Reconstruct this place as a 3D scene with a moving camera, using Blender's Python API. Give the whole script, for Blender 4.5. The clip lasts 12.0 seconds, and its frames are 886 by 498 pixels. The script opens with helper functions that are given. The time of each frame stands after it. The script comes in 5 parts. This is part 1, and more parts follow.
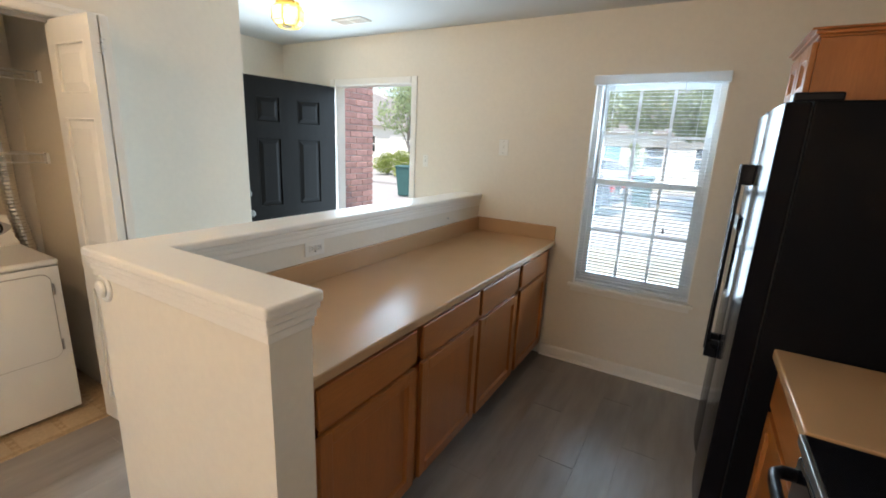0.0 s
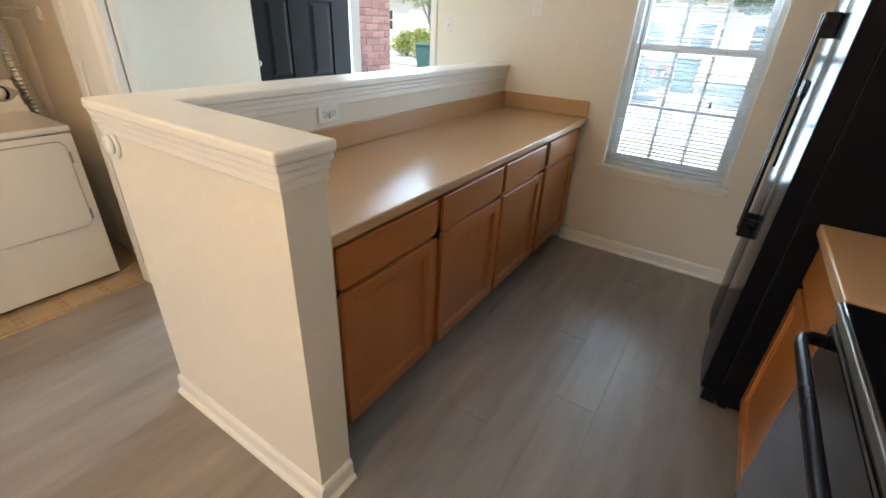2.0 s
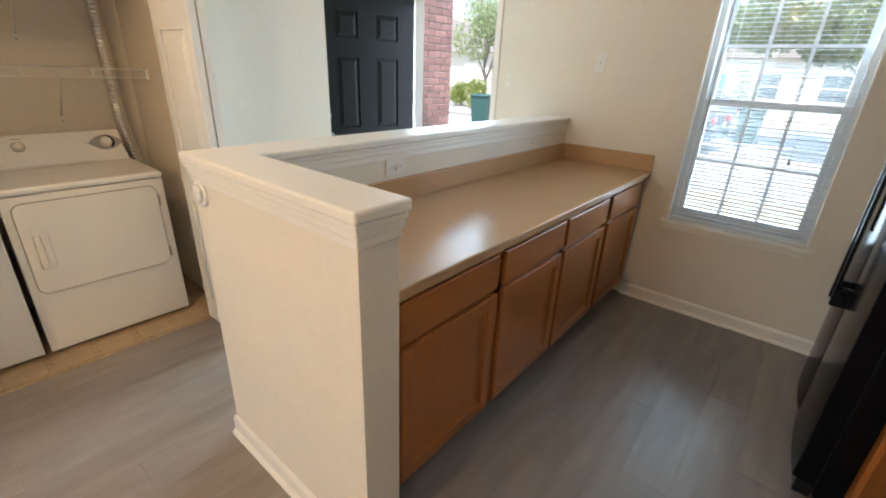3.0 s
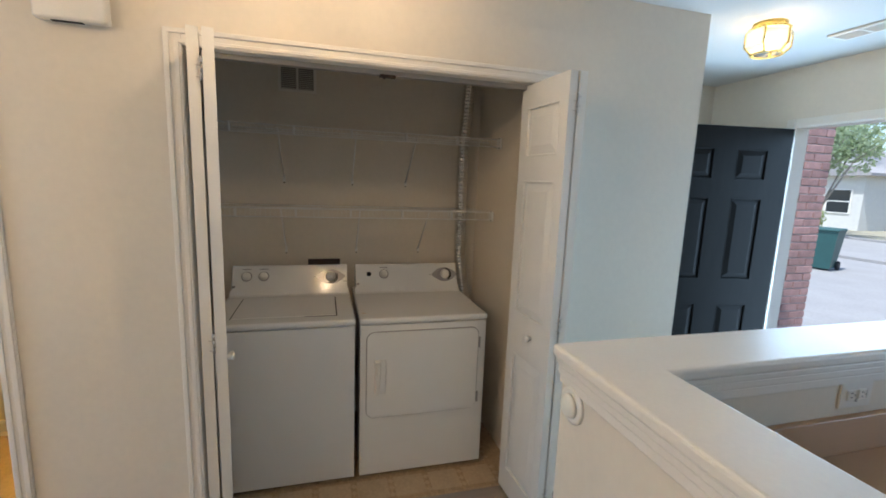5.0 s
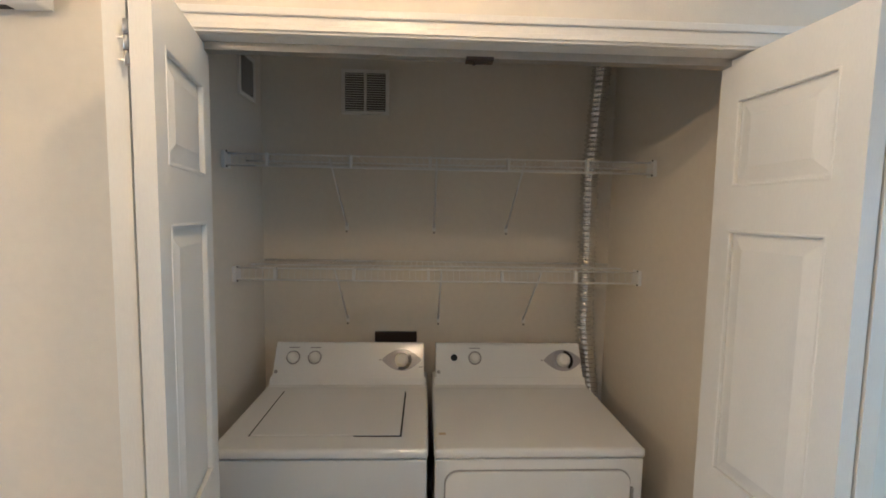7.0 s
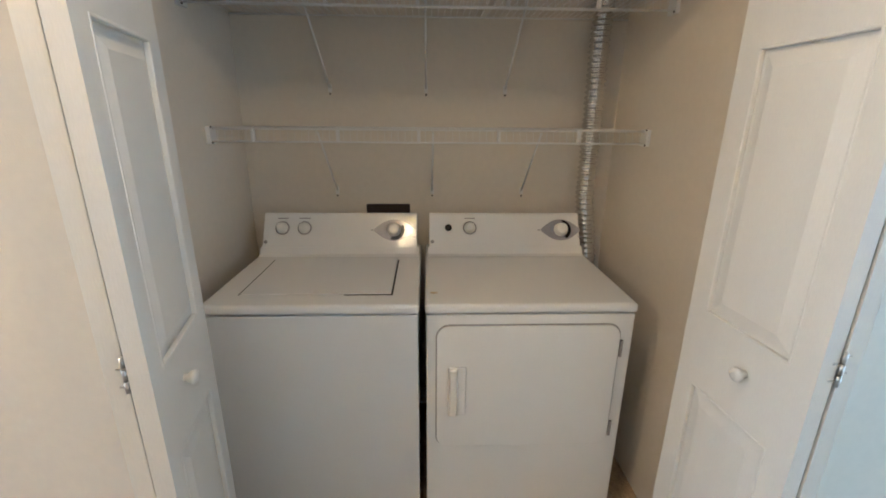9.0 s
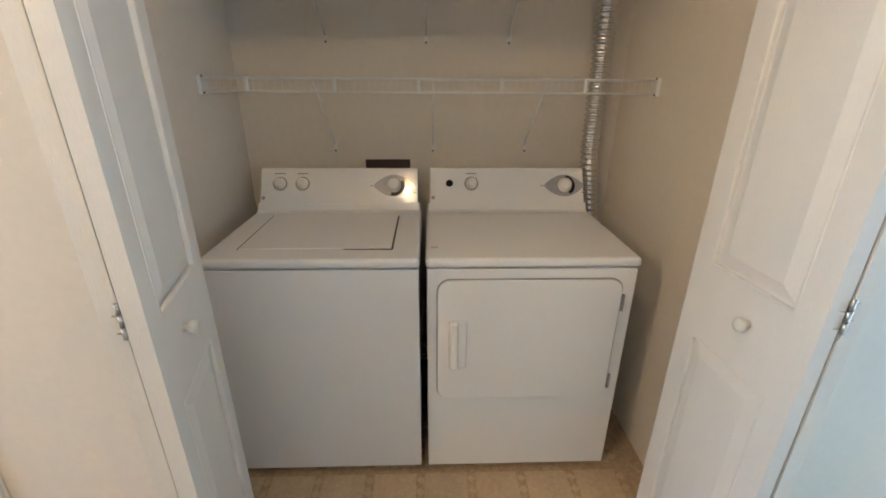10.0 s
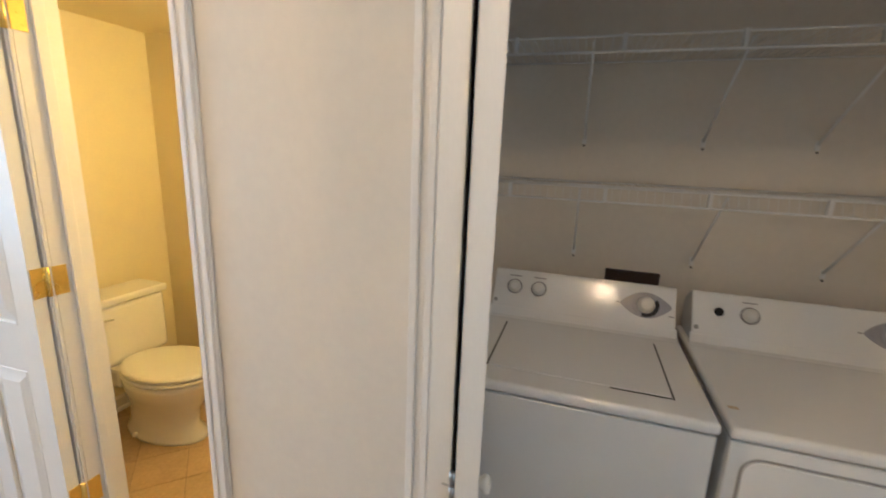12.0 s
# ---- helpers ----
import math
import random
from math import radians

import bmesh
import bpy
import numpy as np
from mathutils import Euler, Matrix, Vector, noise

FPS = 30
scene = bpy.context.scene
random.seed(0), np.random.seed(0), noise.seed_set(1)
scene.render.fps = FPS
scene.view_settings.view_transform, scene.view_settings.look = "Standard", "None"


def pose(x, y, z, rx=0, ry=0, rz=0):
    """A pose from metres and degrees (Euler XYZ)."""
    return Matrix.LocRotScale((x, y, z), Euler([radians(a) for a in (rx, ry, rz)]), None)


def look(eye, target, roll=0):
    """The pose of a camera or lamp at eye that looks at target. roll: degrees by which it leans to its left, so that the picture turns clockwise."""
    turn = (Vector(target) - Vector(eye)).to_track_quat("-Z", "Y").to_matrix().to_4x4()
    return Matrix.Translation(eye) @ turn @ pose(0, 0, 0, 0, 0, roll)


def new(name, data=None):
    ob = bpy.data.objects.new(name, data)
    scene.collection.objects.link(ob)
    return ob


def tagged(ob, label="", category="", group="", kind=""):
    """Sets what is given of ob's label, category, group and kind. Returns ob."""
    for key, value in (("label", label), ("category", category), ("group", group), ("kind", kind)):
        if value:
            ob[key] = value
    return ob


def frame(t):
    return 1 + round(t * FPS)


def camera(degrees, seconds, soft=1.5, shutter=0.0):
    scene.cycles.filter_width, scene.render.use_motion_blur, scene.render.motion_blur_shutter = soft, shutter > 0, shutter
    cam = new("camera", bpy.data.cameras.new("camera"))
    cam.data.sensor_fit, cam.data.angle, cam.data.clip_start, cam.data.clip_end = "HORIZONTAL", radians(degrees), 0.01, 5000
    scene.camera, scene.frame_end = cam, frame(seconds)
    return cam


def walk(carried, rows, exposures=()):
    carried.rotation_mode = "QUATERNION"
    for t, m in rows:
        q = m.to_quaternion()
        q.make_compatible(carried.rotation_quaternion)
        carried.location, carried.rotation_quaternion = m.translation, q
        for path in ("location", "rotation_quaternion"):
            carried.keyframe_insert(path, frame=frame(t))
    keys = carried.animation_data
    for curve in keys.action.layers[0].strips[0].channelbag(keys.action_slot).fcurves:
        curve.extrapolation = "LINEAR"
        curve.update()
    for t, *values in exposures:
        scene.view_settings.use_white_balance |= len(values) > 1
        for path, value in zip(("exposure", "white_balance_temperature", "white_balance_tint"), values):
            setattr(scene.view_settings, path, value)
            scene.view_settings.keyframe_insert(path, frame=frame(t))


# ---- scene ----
cam = camera(91.8, 12.0, soft=1.7, shutter=0.15)
PATH = [
    (0, (-0.037, 0.099, 1.572), (-1.012, 1.78, 1.098), 2.6),
    (0.5, (-0.04, 0.113, 1.522), (-0.999, 1.751, 0.89), 2.7),
    (1, (-0.051, 0.13, 1.488), (-0.993, 1.718, 0.719), 2.9),
    (1.5, (-0.054, 0.135, 1.468), (-0.992, 1.673, 0.598), 2.9),
    (2, (-0.059, 0.136, 1.454), (-1.002, 1.631, 0.517), 2.9),
    (2.5, (-0.072, 0.133, 1.446), (-1.045, 1.603, 0.501), 2.4),
    (3, (-0.132, 0.13, 1.482), (-1.3, 1.561, 0.714), 2.4),
    (3.5, (-0.185, 0.093, 1.534), (-1.703, 1.303, 1.054), 2.4),
    (3.7, (-0.213, 0.056, 1.561), (-1.826, 1.162, 1.144), 2.2),
    (5.3, (-0.914, 0.154, 1.596), (-2.853, 0.543, 1.3), 2.0),
    (5.5, (-0.993, 0.184, 1.587), (-2.952, 0.485, 1.315), 1.8),
    (6, (-1.267, 0.167, 1.599), (-3.249, 0.359, 1.41), 1.3),
    (6.5, (-1.463, 0.188, 1.626), (-3.455, 0.32, 1.502), 1.1),
    (7, (-1.579, 0.235, 1.642), (-3.571, 0.318, 1.48), 1.0),
    (7.2, (-1.599, 0.245, 1.64), (-3.585, 0.315, 1.421), 0.4),
    (8.8, (-1.641, 0.292, 1.476), (-3.564, 0.345, 0.927), 0.3),
    (9, (-1.645, 0.28, 1.466), (-3.554, 0.353, 0.874), 0.5),
    (9.5, (-1.649, 0.285, 1.446), (-3.528, 0.356, 0.763), 0.3),
    (10, (-1.657, 0.284, 1.425), (-3.511, 0.348, 0.678), 0.4),
    (10.5, (-1.663, 0.271, 1.409), (-3.511, 0.304, 0.644), 0.4),
    (11, (-1.675, 0.254, 1.411), (-3.538, 0.186, 0.685), 0.7),
    (11.5, (-1.709, 0.136, 1.452), (-3.594, -0.136, 0.84), 1.0),
    (12, (-1.809, -0.124, 1.508), (-3.669, -0.711, 1.068), 2.2),
]
walk(cam, [(t, look(eye, target, roll)) for t, eye, target, roll in PATH], exposures=[(0.0, 1.46, 6600, 11), (2.5, 1.76, 6600, 10), (3.5, 1.36, 6700, 11), (5.5, 0.94, 5450, 7), (6.5, 1.14, 5500, 8), (9.0, 1.60, 5400, 7), (11.0, 1.66, 5700, 9), (11.5, 1.64, 5700, 9), (12.0, 1.36, 5400, 9)])

# ---- light ----
N, W, TOP = 3.21, -2.615, 2.45  # north wall, laundry wall, ceiling height
world = bpy.data.worlds.new("sky")
scene.world = world
world.use_nodes = True
wn = world.node_tree
sky = wn.nodes.new("ShaderNodeTexSky")
sky.sky_type, sky.sun_disc = "NISHITA", False
sky.sun_elevation, sky.sun_rotation = radians(66), radians(163)
wn.nodes["Background"].inputs["Strength"].default_value = 0.14
wn.links.new(sky.outputs["Color"], wn.nodes["Background"].inputs["Color"])

sun_data = bpy.data.lights.new("sun", "SUN")
sun_data.energy, sun_data.angle, sun_data.color = 3.1, radians(0.5), (1.0, 0.95, 0.87)
sun = new("sun", sun_data)
sun.matrix_world = look((0, 0, 0), (-0.2, 0.64, -1.55))


def area_light(name, at, to, w, h, energy, color):
    d = bpy.data.lights.new(name, "AREA")
    d.shape, d.size, d.size_y, d.energy, d.color = "RECTANGLE", w, h, energy, color
    o = new(name, d)
    o.matrix_world = look(at, to)
    return o


def point_light(name, at, energy, color, radius):
    d = bpy.data.lights.new(name, "POINT")
    d.energy, d.color, d.shadow_soft_size = energy, color, radius
    o = new(name, d)
    o.location = at
    return o


DAY = (0.60, 0.81, 1.0)
WARM = (1.0, 0.66, 0.36)
area_light("window_daylight", (-0.349, N + 0.135, 1.34), (-0.349, 0.0, 0.9), 0.72, 1.36, 13, DAY)
area_light("doorway_daylight", (-2.641, N + 0.015, 1.03), (-2.641, 0.0, 1.0), 0.84, 1.95, 25, DAY)
# daylight added from an unseen south opening, for hall and laundry wall
area_light("unseen_south_daylight", (-1.70, -3.49, 1.38), (-1.9, 0.0, 0.5), 1.50, 1.30, 11, (0.62, 0.82, 1.0))
point_light("hall_lamp_bulb", (-2.004, 0.105, 2.335), 6.0, WARM, 0.025)
point_light("foyer_lamp_bulb", (-2.60, 2.29, 2.335), 0.9, WARM, 0.02)
# unseen lamp, added to warm the half wall's south face and the dryer
point_light("unseen_lamp_fill", (-0.75, -1.75, 2.335), 27, WARM, 0.03)
point_light("bath_lamp_bulb", (-3.52, -1.02, 1.90), 12.0, (1.0, 0.65, 0.19), 0.06)


# ---- materials ----
def mat(name, color, rough=0.5, metal=0.0, vary=0.08, scale=6.0, fine=120.0, bump=0.0, bump_scale=200.0,
        stretch=(1, 1, 1), island=0.0, spec=0.5, coat=0.0, emit=0.0, rvar=0.03, placed=False):
    """A surface: base colour, two scales of tone, roughness that varies, fine relief."""
    m = bpy.data.materials.new(name)
    m.use_nodes = True
    t = m.node_tree
    n, ln = t.nodes, t.links
    p = n["Principled BSDF"]
    co = n.new("ShaderNodeTexCoord")
    mp = n.new("ShaderNodeMapping")
    mp.inputs["Scale"].default_value = stretch
    if placed:
        loc = n.new("ShaderNodeObjectInfo")
        shift = n.new("ShaderNodeVectorMath")
        ln.new(co.outputs["Object"], shift.inputs[0])
        ln.new(loc.outputs["Location"], shift.inputs[1])
        ln.new(shift.outputs["Vector"], mp.inputs["Vector"])
    else:
        ln.new(co.outputs["Object"], mp.inputs["Vector"])
    a = n.new("ShaderNodeTexNoise")
    a.inputs["Scale"].default_value, a.inputs["Detail"].default_value = scale, 4
    b = n.new("ShaderNodeTexNoise")
    b.inputs["Scale"].default_value, b.inputs["Detail"].default_value = fine, 3
    for x in (a, b):
        ln.new(mp.outputs["Vector"], x.inputs["Vector"])
    add = n.new("ShaderNodeMath")
    add.operation = "ADD"
    ln.new(a.outputs["Fac"], add.inputs[0])
    ln.new(b.outputs["Fac"], add.inputs[1])
    val = add.outputs[0]
    if island:
        oi = n.new("ShaderNodeObjectInfo")
        k = n.new("ShaderNodeMath")
        k.operation, k.inputs[1].default_value, k.inputs[2].default_value = "MULTIPLY_ADD", island, -island / 2
        ln.new(oi.outputs["Random"], k.inputs[0])
        s = n.new("ShaderNodeMath")
        s.operation = "ADD"
        ln.new(val, s.inputs[0])
        ln.new(k.outputs[0], s.inputs[1])
        val = s.outputs[0]
    r = n.new("ShaderNodeMapRange")
    r.inputs["From Min"].default_value, r.inputs["From Max"].default_value = 0.55, 1.45
    r.inputs["To Min"].default_value, r.inputs["To Max"].default_value = 1 - vary * 1.6, 1 + vary * 1.6
    r.clamp = False
    ln.new(val, r.inputs["Value"])
    mul = n.new("ShaderNodeVectorMath")
    mul.operation = "SCALE"
    mul.inputs[0].default_value = color
    ln.new(r.outputs["Result"], mul.inputs["Scale"])
    ln.new(mul.outputs["Vector"], p.inputs["Base Color"])
    rr = n.new("ShaderNodeMapRange")
    rr.inputs["From Min"].default_value, rr.inputs["From Max"].default_value = 0.3, 0.7
    rr.inputs["To Min"].default_value, rr.inputs["To Max"].default_value = max(rough - rvar, 0.03), min(rough + rvar, 1)
    ln.new(a.outputs["Fac"], rr.inputs["Value"])
    ln.new(rr.outputs["Result"], p.inputs["Roughness"])
    p.inputs["Metallic"].default_value = metal
    p.inputs["Specular IOR Level"].default_value = spec
    p.inputs["Coat Weight"].default_value = coat
    if emit:
        p.inputs["Emission Color"].default_value = (*color, 1)
        p.inputs["Emission Strength"].default_value = emit
    if bump:
        c = n.new("ShaderNodeTexNoise")
        c.inputs["Scale"].default_value, c.inputs["Detail"].default_value = bump_scale, 2
        ln.new(mp.outputs["Vector"], c.inputs["Vector"])
        bp = n.new("ShaderNodeBump")
        bp.inputs["Strength"].default_value, bp.inputs["Distance"].default_value = bump, 0.002
        ln.new(c.outputs["Fac"], bp.inputs["Height"])
        ln.new(bp.outputs["Normal"], p.inputs["Normal"])
    return m


def glass_mat(name, tint=(1, 1, 1), rough=0.0, veil=0.0):
    m = bpy.data.materials.new(name)
    m.use_nodes = True
    n, ln = m.node_tree.nodes, m.node_tree.links
    n.remove(n["Principled BSDF"])
    tr = n.new("ShaderNodeBsdfTransparent")
    tr.inputs["Color"].default_value = (*tint, 1)
    gl = n.new("ShaderNodeBsdfGlossy")
    gl.inputs["Roughness"].default_value = rough
    fr = n.new("ShaderNodeFresnel")
    fr.inputs["IOR"].default_value = 1.45
    mx = n.new("ShaderNodeMixShader")
    ln.new(fr.outputs["Fac"], mx.inputs["Fac"])
    clear = tr.outputs[0]
    # translucent share: imitates glare on window panes, glow in lamp glass
    if veil:
        tl_ = n.new("ShaderNodeBsdfTranslucent")
        tl_.inputs["Color"].default_value = (0.86 * tint[0], 0.90 * tint[1], 0.92 * tint[2], 1)
        veil_mix = n.new("ShaderNodeMixShader")
        veil_mix.inputs["Fac"].default_value = veil
        ln.new(tr.outputs[0], veil_mix.inputs[1])
        ln.new(tl_.outputs[0], veil_mix.inputs[2])
        clear = veil_mix.outputs[0]
    ln.new(clear, mx.inputs[1])
    ln.new(gl.outputs[0], mx.inputs[2])
    ln.new(mx.outputs[0], n["Material Output"].inputs["Surface"])
    return m


M_WALL = mat("cream_wall_paint", (0.72, 0.662, 0.568), 0.62, vary=0.025, scale=1.3, fine=40, bump=0.25, bump_scale=260, spec=0.35)
M_CEIL = mat("white_ceiling_paint", (0.66, 0.66, 0.64), 0.85, vary=0.03, scale=1.5, bump=0.5, bump_scale=160)
M_TRIM = mat("white_trim_paint", (0.78, 0.745, 0.685), 0.36, vary=0.025, scale=4, bump=0.08, bump_scale=120)
M_DOORW = mat("white_door_paint", (0.78, 0.765, 0.72), 0.40, vary=0.025, scale=5, bump=0.15, bump_scale=90, stretch=(3, 3, 0.6))
M_BLACKDOOR = mat("black_door_paint", (0.0075, 0.0068, 0.0062), 0.45, spec=0.05, vary=0.2, scale=6, bump=0.2, bump_scale=60, stretch=(4, 4, 0.5))
M_PLANK = mat("grey_vinyl_plank", (0.245, 0.214, 0.192), 0.32, vary=0.20, scale=1.5, fine=7, bump=0.03, bump_scale=150, stretch=(2.4, 0.40, 1), island=0.13, rvar=0.025, spec=0.75, placed=True)
M_GAP = mat("dark_floor_joint", (0.13, 0.115, 0.105), 0.6, vary=0.1)
M_TILE = mat("tan_vinyl_tile", (0.46, 0.345, 0.215), 0.42, vary=0.12, scale=7, fine=60, bump=0.1, bump_scale=110, island=0.15, placed=True)
M_TILESTRIP = mat("brown_vinyl_strip", (0.38, 0.27, 0.155), 0.45, vary=0.25, scale=40, fine=130)
M_BATHTILE = mat("amber_vinyl_tile", (0.50, 0.36, 0.20), 0.42, vary=0.12, scale=6, fine=60, island=0.15)
M_LAMINATE = mat("tan_laminate", (0.47, 0.285, 0.150), 0.25, spec=0.32, vary=0.035, scale=5, fine=420, rvar=0.012, bump=0.05, bump_scale=300)
M_OAK = mat("honey_maple_wood", (0.36, 0.122, 0.027), 0.34, vary=0.11, scale=3.0, fine=30, bump=0.08, bump_scale=90, stretch=(5, 5, 0.55), coat=0.15)
M_OAKH = mat("honey_maple_wood_crosswise", (0.375, 0.130, 0.029), 0.34, vary=0.11, scale=3.0, fine=30, bump=0.08, bump_scale=90, stretch=(5, 0.55, 5), coat=0.15)
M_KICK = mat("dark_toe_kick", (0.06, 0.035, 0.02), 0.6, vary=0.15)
M_FRIDGE = mat("black_fridge_side", (0.004, 0.004, 0.005), 0.45, spec=0.07, vary=0.15, scale=9, bump=0.2, bump_scale=420)
M_FRIDGEGLOSS = mat("black_gloss_enamel", (0.006, 0.006, 0.008), 0.17, vary=0.1, spec=0.07)
M_BLACK = mat("black_plastic", (0.006, 0.006, 0.008), 0.30, spec=0.22, vary=0.15)
M_BLACKGLASS = mat("black_ceramic_glass", (0.006, 0.006, 0.008), 0.06, vary=0.1, coat=0.5)
M_ENAMEL = mat("white_appliance_enamel", (0.76, 0.755, 0.735), 0.085, rvar=0.006, vary=0.012, scale=3, bump=0.06, bump_scale=400, coat=0.2)
M_PLASTIC = mat("white_plastic", (0.74, 0.72, 0.67), 0.38, vary=0.02)
M_GREYPLATE = mat("grey_dial_plate", (0.36, 0.35, 0.37), 0.14, vary=0.06)
M_GREY = mat("grey_plastic", (0.30, 0.29, 0.28), 0.4, vary=0.06)
# dark grey for the shade behind vent slats, also for the entry knobs
M_VENT = mat("shaded_duct", (0.14, 0.135, 0.12), 0.6, vary=0.08)
M_DARK = mat("dark_gap", (0.015, 0.014, 0.013), 0.7, vary=0.1)
M_BROWNBOX = mat("dark_brown", (0.030, 0.017, 0.012), 0.45, vary=0.1)
M_FOIL = mat("aluminium_foil", (0.70, 0.69, 0.67), 0.18, metal=1.0, vary=0.06, scale=20, bump=0.2, bump_scale=70)
M_WIRE = mat("white_coated_wire", (0.76, 0.75, 0.72), 0.35, vary=0.02)
M_STEEL = mat("brushed_steel", (0.55, 0.53, 0.50), 0.32, metal=1.0, vary=0.06)
M_BRASS = mat("polished_brass", (0.88, 0.66, 0.20), 0.28, metal=1.0, vary=0.06)
M_CHINA = mat("white_vitreous_china", (0.78, 0.76, 0.72), 0.12, vary=0.02, coat=0.4)
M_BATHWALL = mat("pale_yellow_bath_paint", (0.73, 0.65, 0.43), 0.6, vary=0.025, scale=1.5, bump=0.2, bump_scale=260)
M_VINYL = mat("white_vinyl_frame", (0.78, 0.80, 0.80), 0.35, vary=0.02)
M_BRICK = mat("red_clay_brick", (0.45, 0.265, 0.235), 0.85, vary=0.22, scale=16, fine=110, bump=0.6, bump_scale=90, island=0.45, placed=True)
M_MORTAR = mat("grey_mortar", (0.52, 0.44, 0.42), 0.9, vary=0.12, scale=30, bump=0.5, bump_scale=120)
M_SIDING = mat("pale_siding", (0.62, 0.60, 0.55), 0.7, vary=0.05)
M_ROOF = mat("brown_roof_shingle", (0.34, 0.32, 0.31), 0.9, vary=0.2, scale=9, bump=0.5, bump_scale=20)
M_TEAL = mat("teal_door_paint", (0.07, 0.22, 0.25), 0.45, vary=0.06)
M_CONC = mat("pale_concrete", (0.30, 0.285, 0.27), 0.85, vary=0.10, scale=1.2, fine=30, bump=0.3, bump_scale=60)
M_GRASS = mat("dry_lawn_soil", (0.30, 0.27, 0.19), 0.95, vary=0.3, scale=1.5, fine=25, bump=0.8, bump_scale=40)


def leaf_mat(name, color):
    """Thin leaf or slat: part of the light passes through."""
    m = mat(name, color, 0.5, vary=0.03 if color[0] > 0.5 else 0.35, scale=1.5, fine=14)
    n, ln = m.node_tree.nodes, m.node_tree.links
    tr = n.new("ShaderNodeBsdfTranslucent")
    tr.inputs["Color"].default_value = (min(color[0] * 1.3, 0.8), min(color[1] * 1.3, 0.8), min(color[2] * 1.1, 0.8), 1)
    mx = n.new("ShaderNodeMixShader")
    mx.inputs["Fac"].default_value = 0.45
    ln.new(n["Principled BSDF"].outputs[0], mx.inputs[1])
    ln.new(tr.outputs[0], mx.inputs[2])
    ln.new(mx.outputs[0], n["Material Output"].inputs["Surface"])
    return m


M_LEAF = leaf_mat("green_leaf", (0.30, 0.36, 0.22))
M_SLAT = leaf_mat("white_blind_slat", (0.76, 0.79, 0.80))
M_BUSHLEAF = leaf_mat("bright_shrub_leaf", (0.24, 0.29, 0.08))
M_BARK = mat("tree_bark", (0.27, 0.24, 0.21), 0.9, vary=0.3, scale=9, bump=0.8, bump_scale=30, stretch=(3, 3, 0.5))
M_BIN = mat("green_bin_plastic", (0.028, 0.088, 0.083), 0.5, vary=0.1)
M_CARDARK = mat("dark_blue_car_paint", (0.06, 0.085, 0.12), 0.15, vary=0.05, coat=0.8)
M_CARWHITE = mat("white_car_paint", (0.68, 0.68, 0.68), 0.2, vary=0.03, coat=0.8)
M_TYRE = mat("tyre_rubber", (0.02, 0.02, 0.02), 0.8, vary=0.15)
M_CARGLASS = mat("dark_car_glass", (0.02, 0.025, 0.03), 0.05, vary=0.05)
M_TAIL = mat("red_tail_light", (0.42, 0.02, 0.02), 0.2, vary=0.05)
M_GLASS = glass_mat("window_glass")
# thin bright veil in the pane imitates outdoor glare
M_GLAREGLASS = glass_mat("glare_veiled_window_glass", veil=0.03)
M_SHADE = glass_mat("amber_lamp_glass", (1.0, 0.92, 0.74), 0.08, veil=0.35)
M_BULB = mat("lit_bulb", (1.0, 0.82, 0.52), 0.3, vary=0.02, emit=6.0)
M_PRINT = mat("grey_printing", (0.24, 0.23, 0.23), 0.5, vary=0.05)


# ---- building helpers ----
def box(bm, x0, x1, y0, y1, z0, z1, bevel=0.0, seg=2):
    """A box in bm, with rounded edges if bevel is given."""
    v = [bm.verts.new((x, y, z)) for x in (x0, x1) for y in (y0, y1) for z in (z0, z1)]
    f = [bm.faces.new([v[i] for i in q]) for q in ((0, 1, 3, 2), (4, 6, 7, 5), (0, 4, 5, 1), (2, 3, 7, 6), (0, 2, 6, 4), (1, 5, 7, 3))]
    if bevel:
        bmesh.ops.bevel(bm, geom=list({e for q in f for e in q.edges}), offset=bevel, segments=seg, profile=0.5, affect="EDGES")
    return bm


def prism(bm, pts, axis, a, b, bevel=0.0, seg=2):
    """A flat outline (two coordinates a point) pushed along axis from a to b."""
    def at(p, c):
        return {"x": (c, p[0], p[1]), "y": (p[0], c, p[1]), "z": (p[0], p[1], c)}[axis]
    lo = [bm.verts.new(at(p, a)) for p in pts]
    hi = [bm.verts.new(at(p, b)) for p in pts]
    k = len(pts)
    f = [bm.faces.new(lo[::-1]), bm.faces.new(hi)]
    f += [bm.faces.new((lo[i], lo[(i + 1) % k], hi[(i + 1) % k], hi[i])) for i in range(k)]
    bmesh.ops.recalc_face_normals(bm, faces=f)
    if bevel:
        bmesh.ops.bevel(bm, geom=list({e for q in f for e in q.edges}), offset=bevel, segments=seg, profile=0.5, affect="EDGES")
    return bm


def tube(bm, p, q, r, n=8, r2=None):
    """A straight round bar from p to q."""
    p, q = Vector(p), Vector(q)
    turn = (q - p).to_track_quat("Z", "Y").to_matrix()
    r2 = r if r2 is None else r2
    rings = []
    for c, rad in ((p, r), (q, r2)):
        rings.append([bm.verts.new(c + turn @ Vector((rad * math.cos(i * math.tau / n), rad * math.sin(i * math.tau / n), 0))) for i in range(n)])
    for i in range(n):
        f = bm.faces.new((rings[0][i], rings[0][(i + 1) % n], rings[1][(i + 1) % n], rings[1][i]))
        f.smooth = True
    bm.faces.new(rings[0][::-1])
    bm.faces.new(rings[1])
    return bm


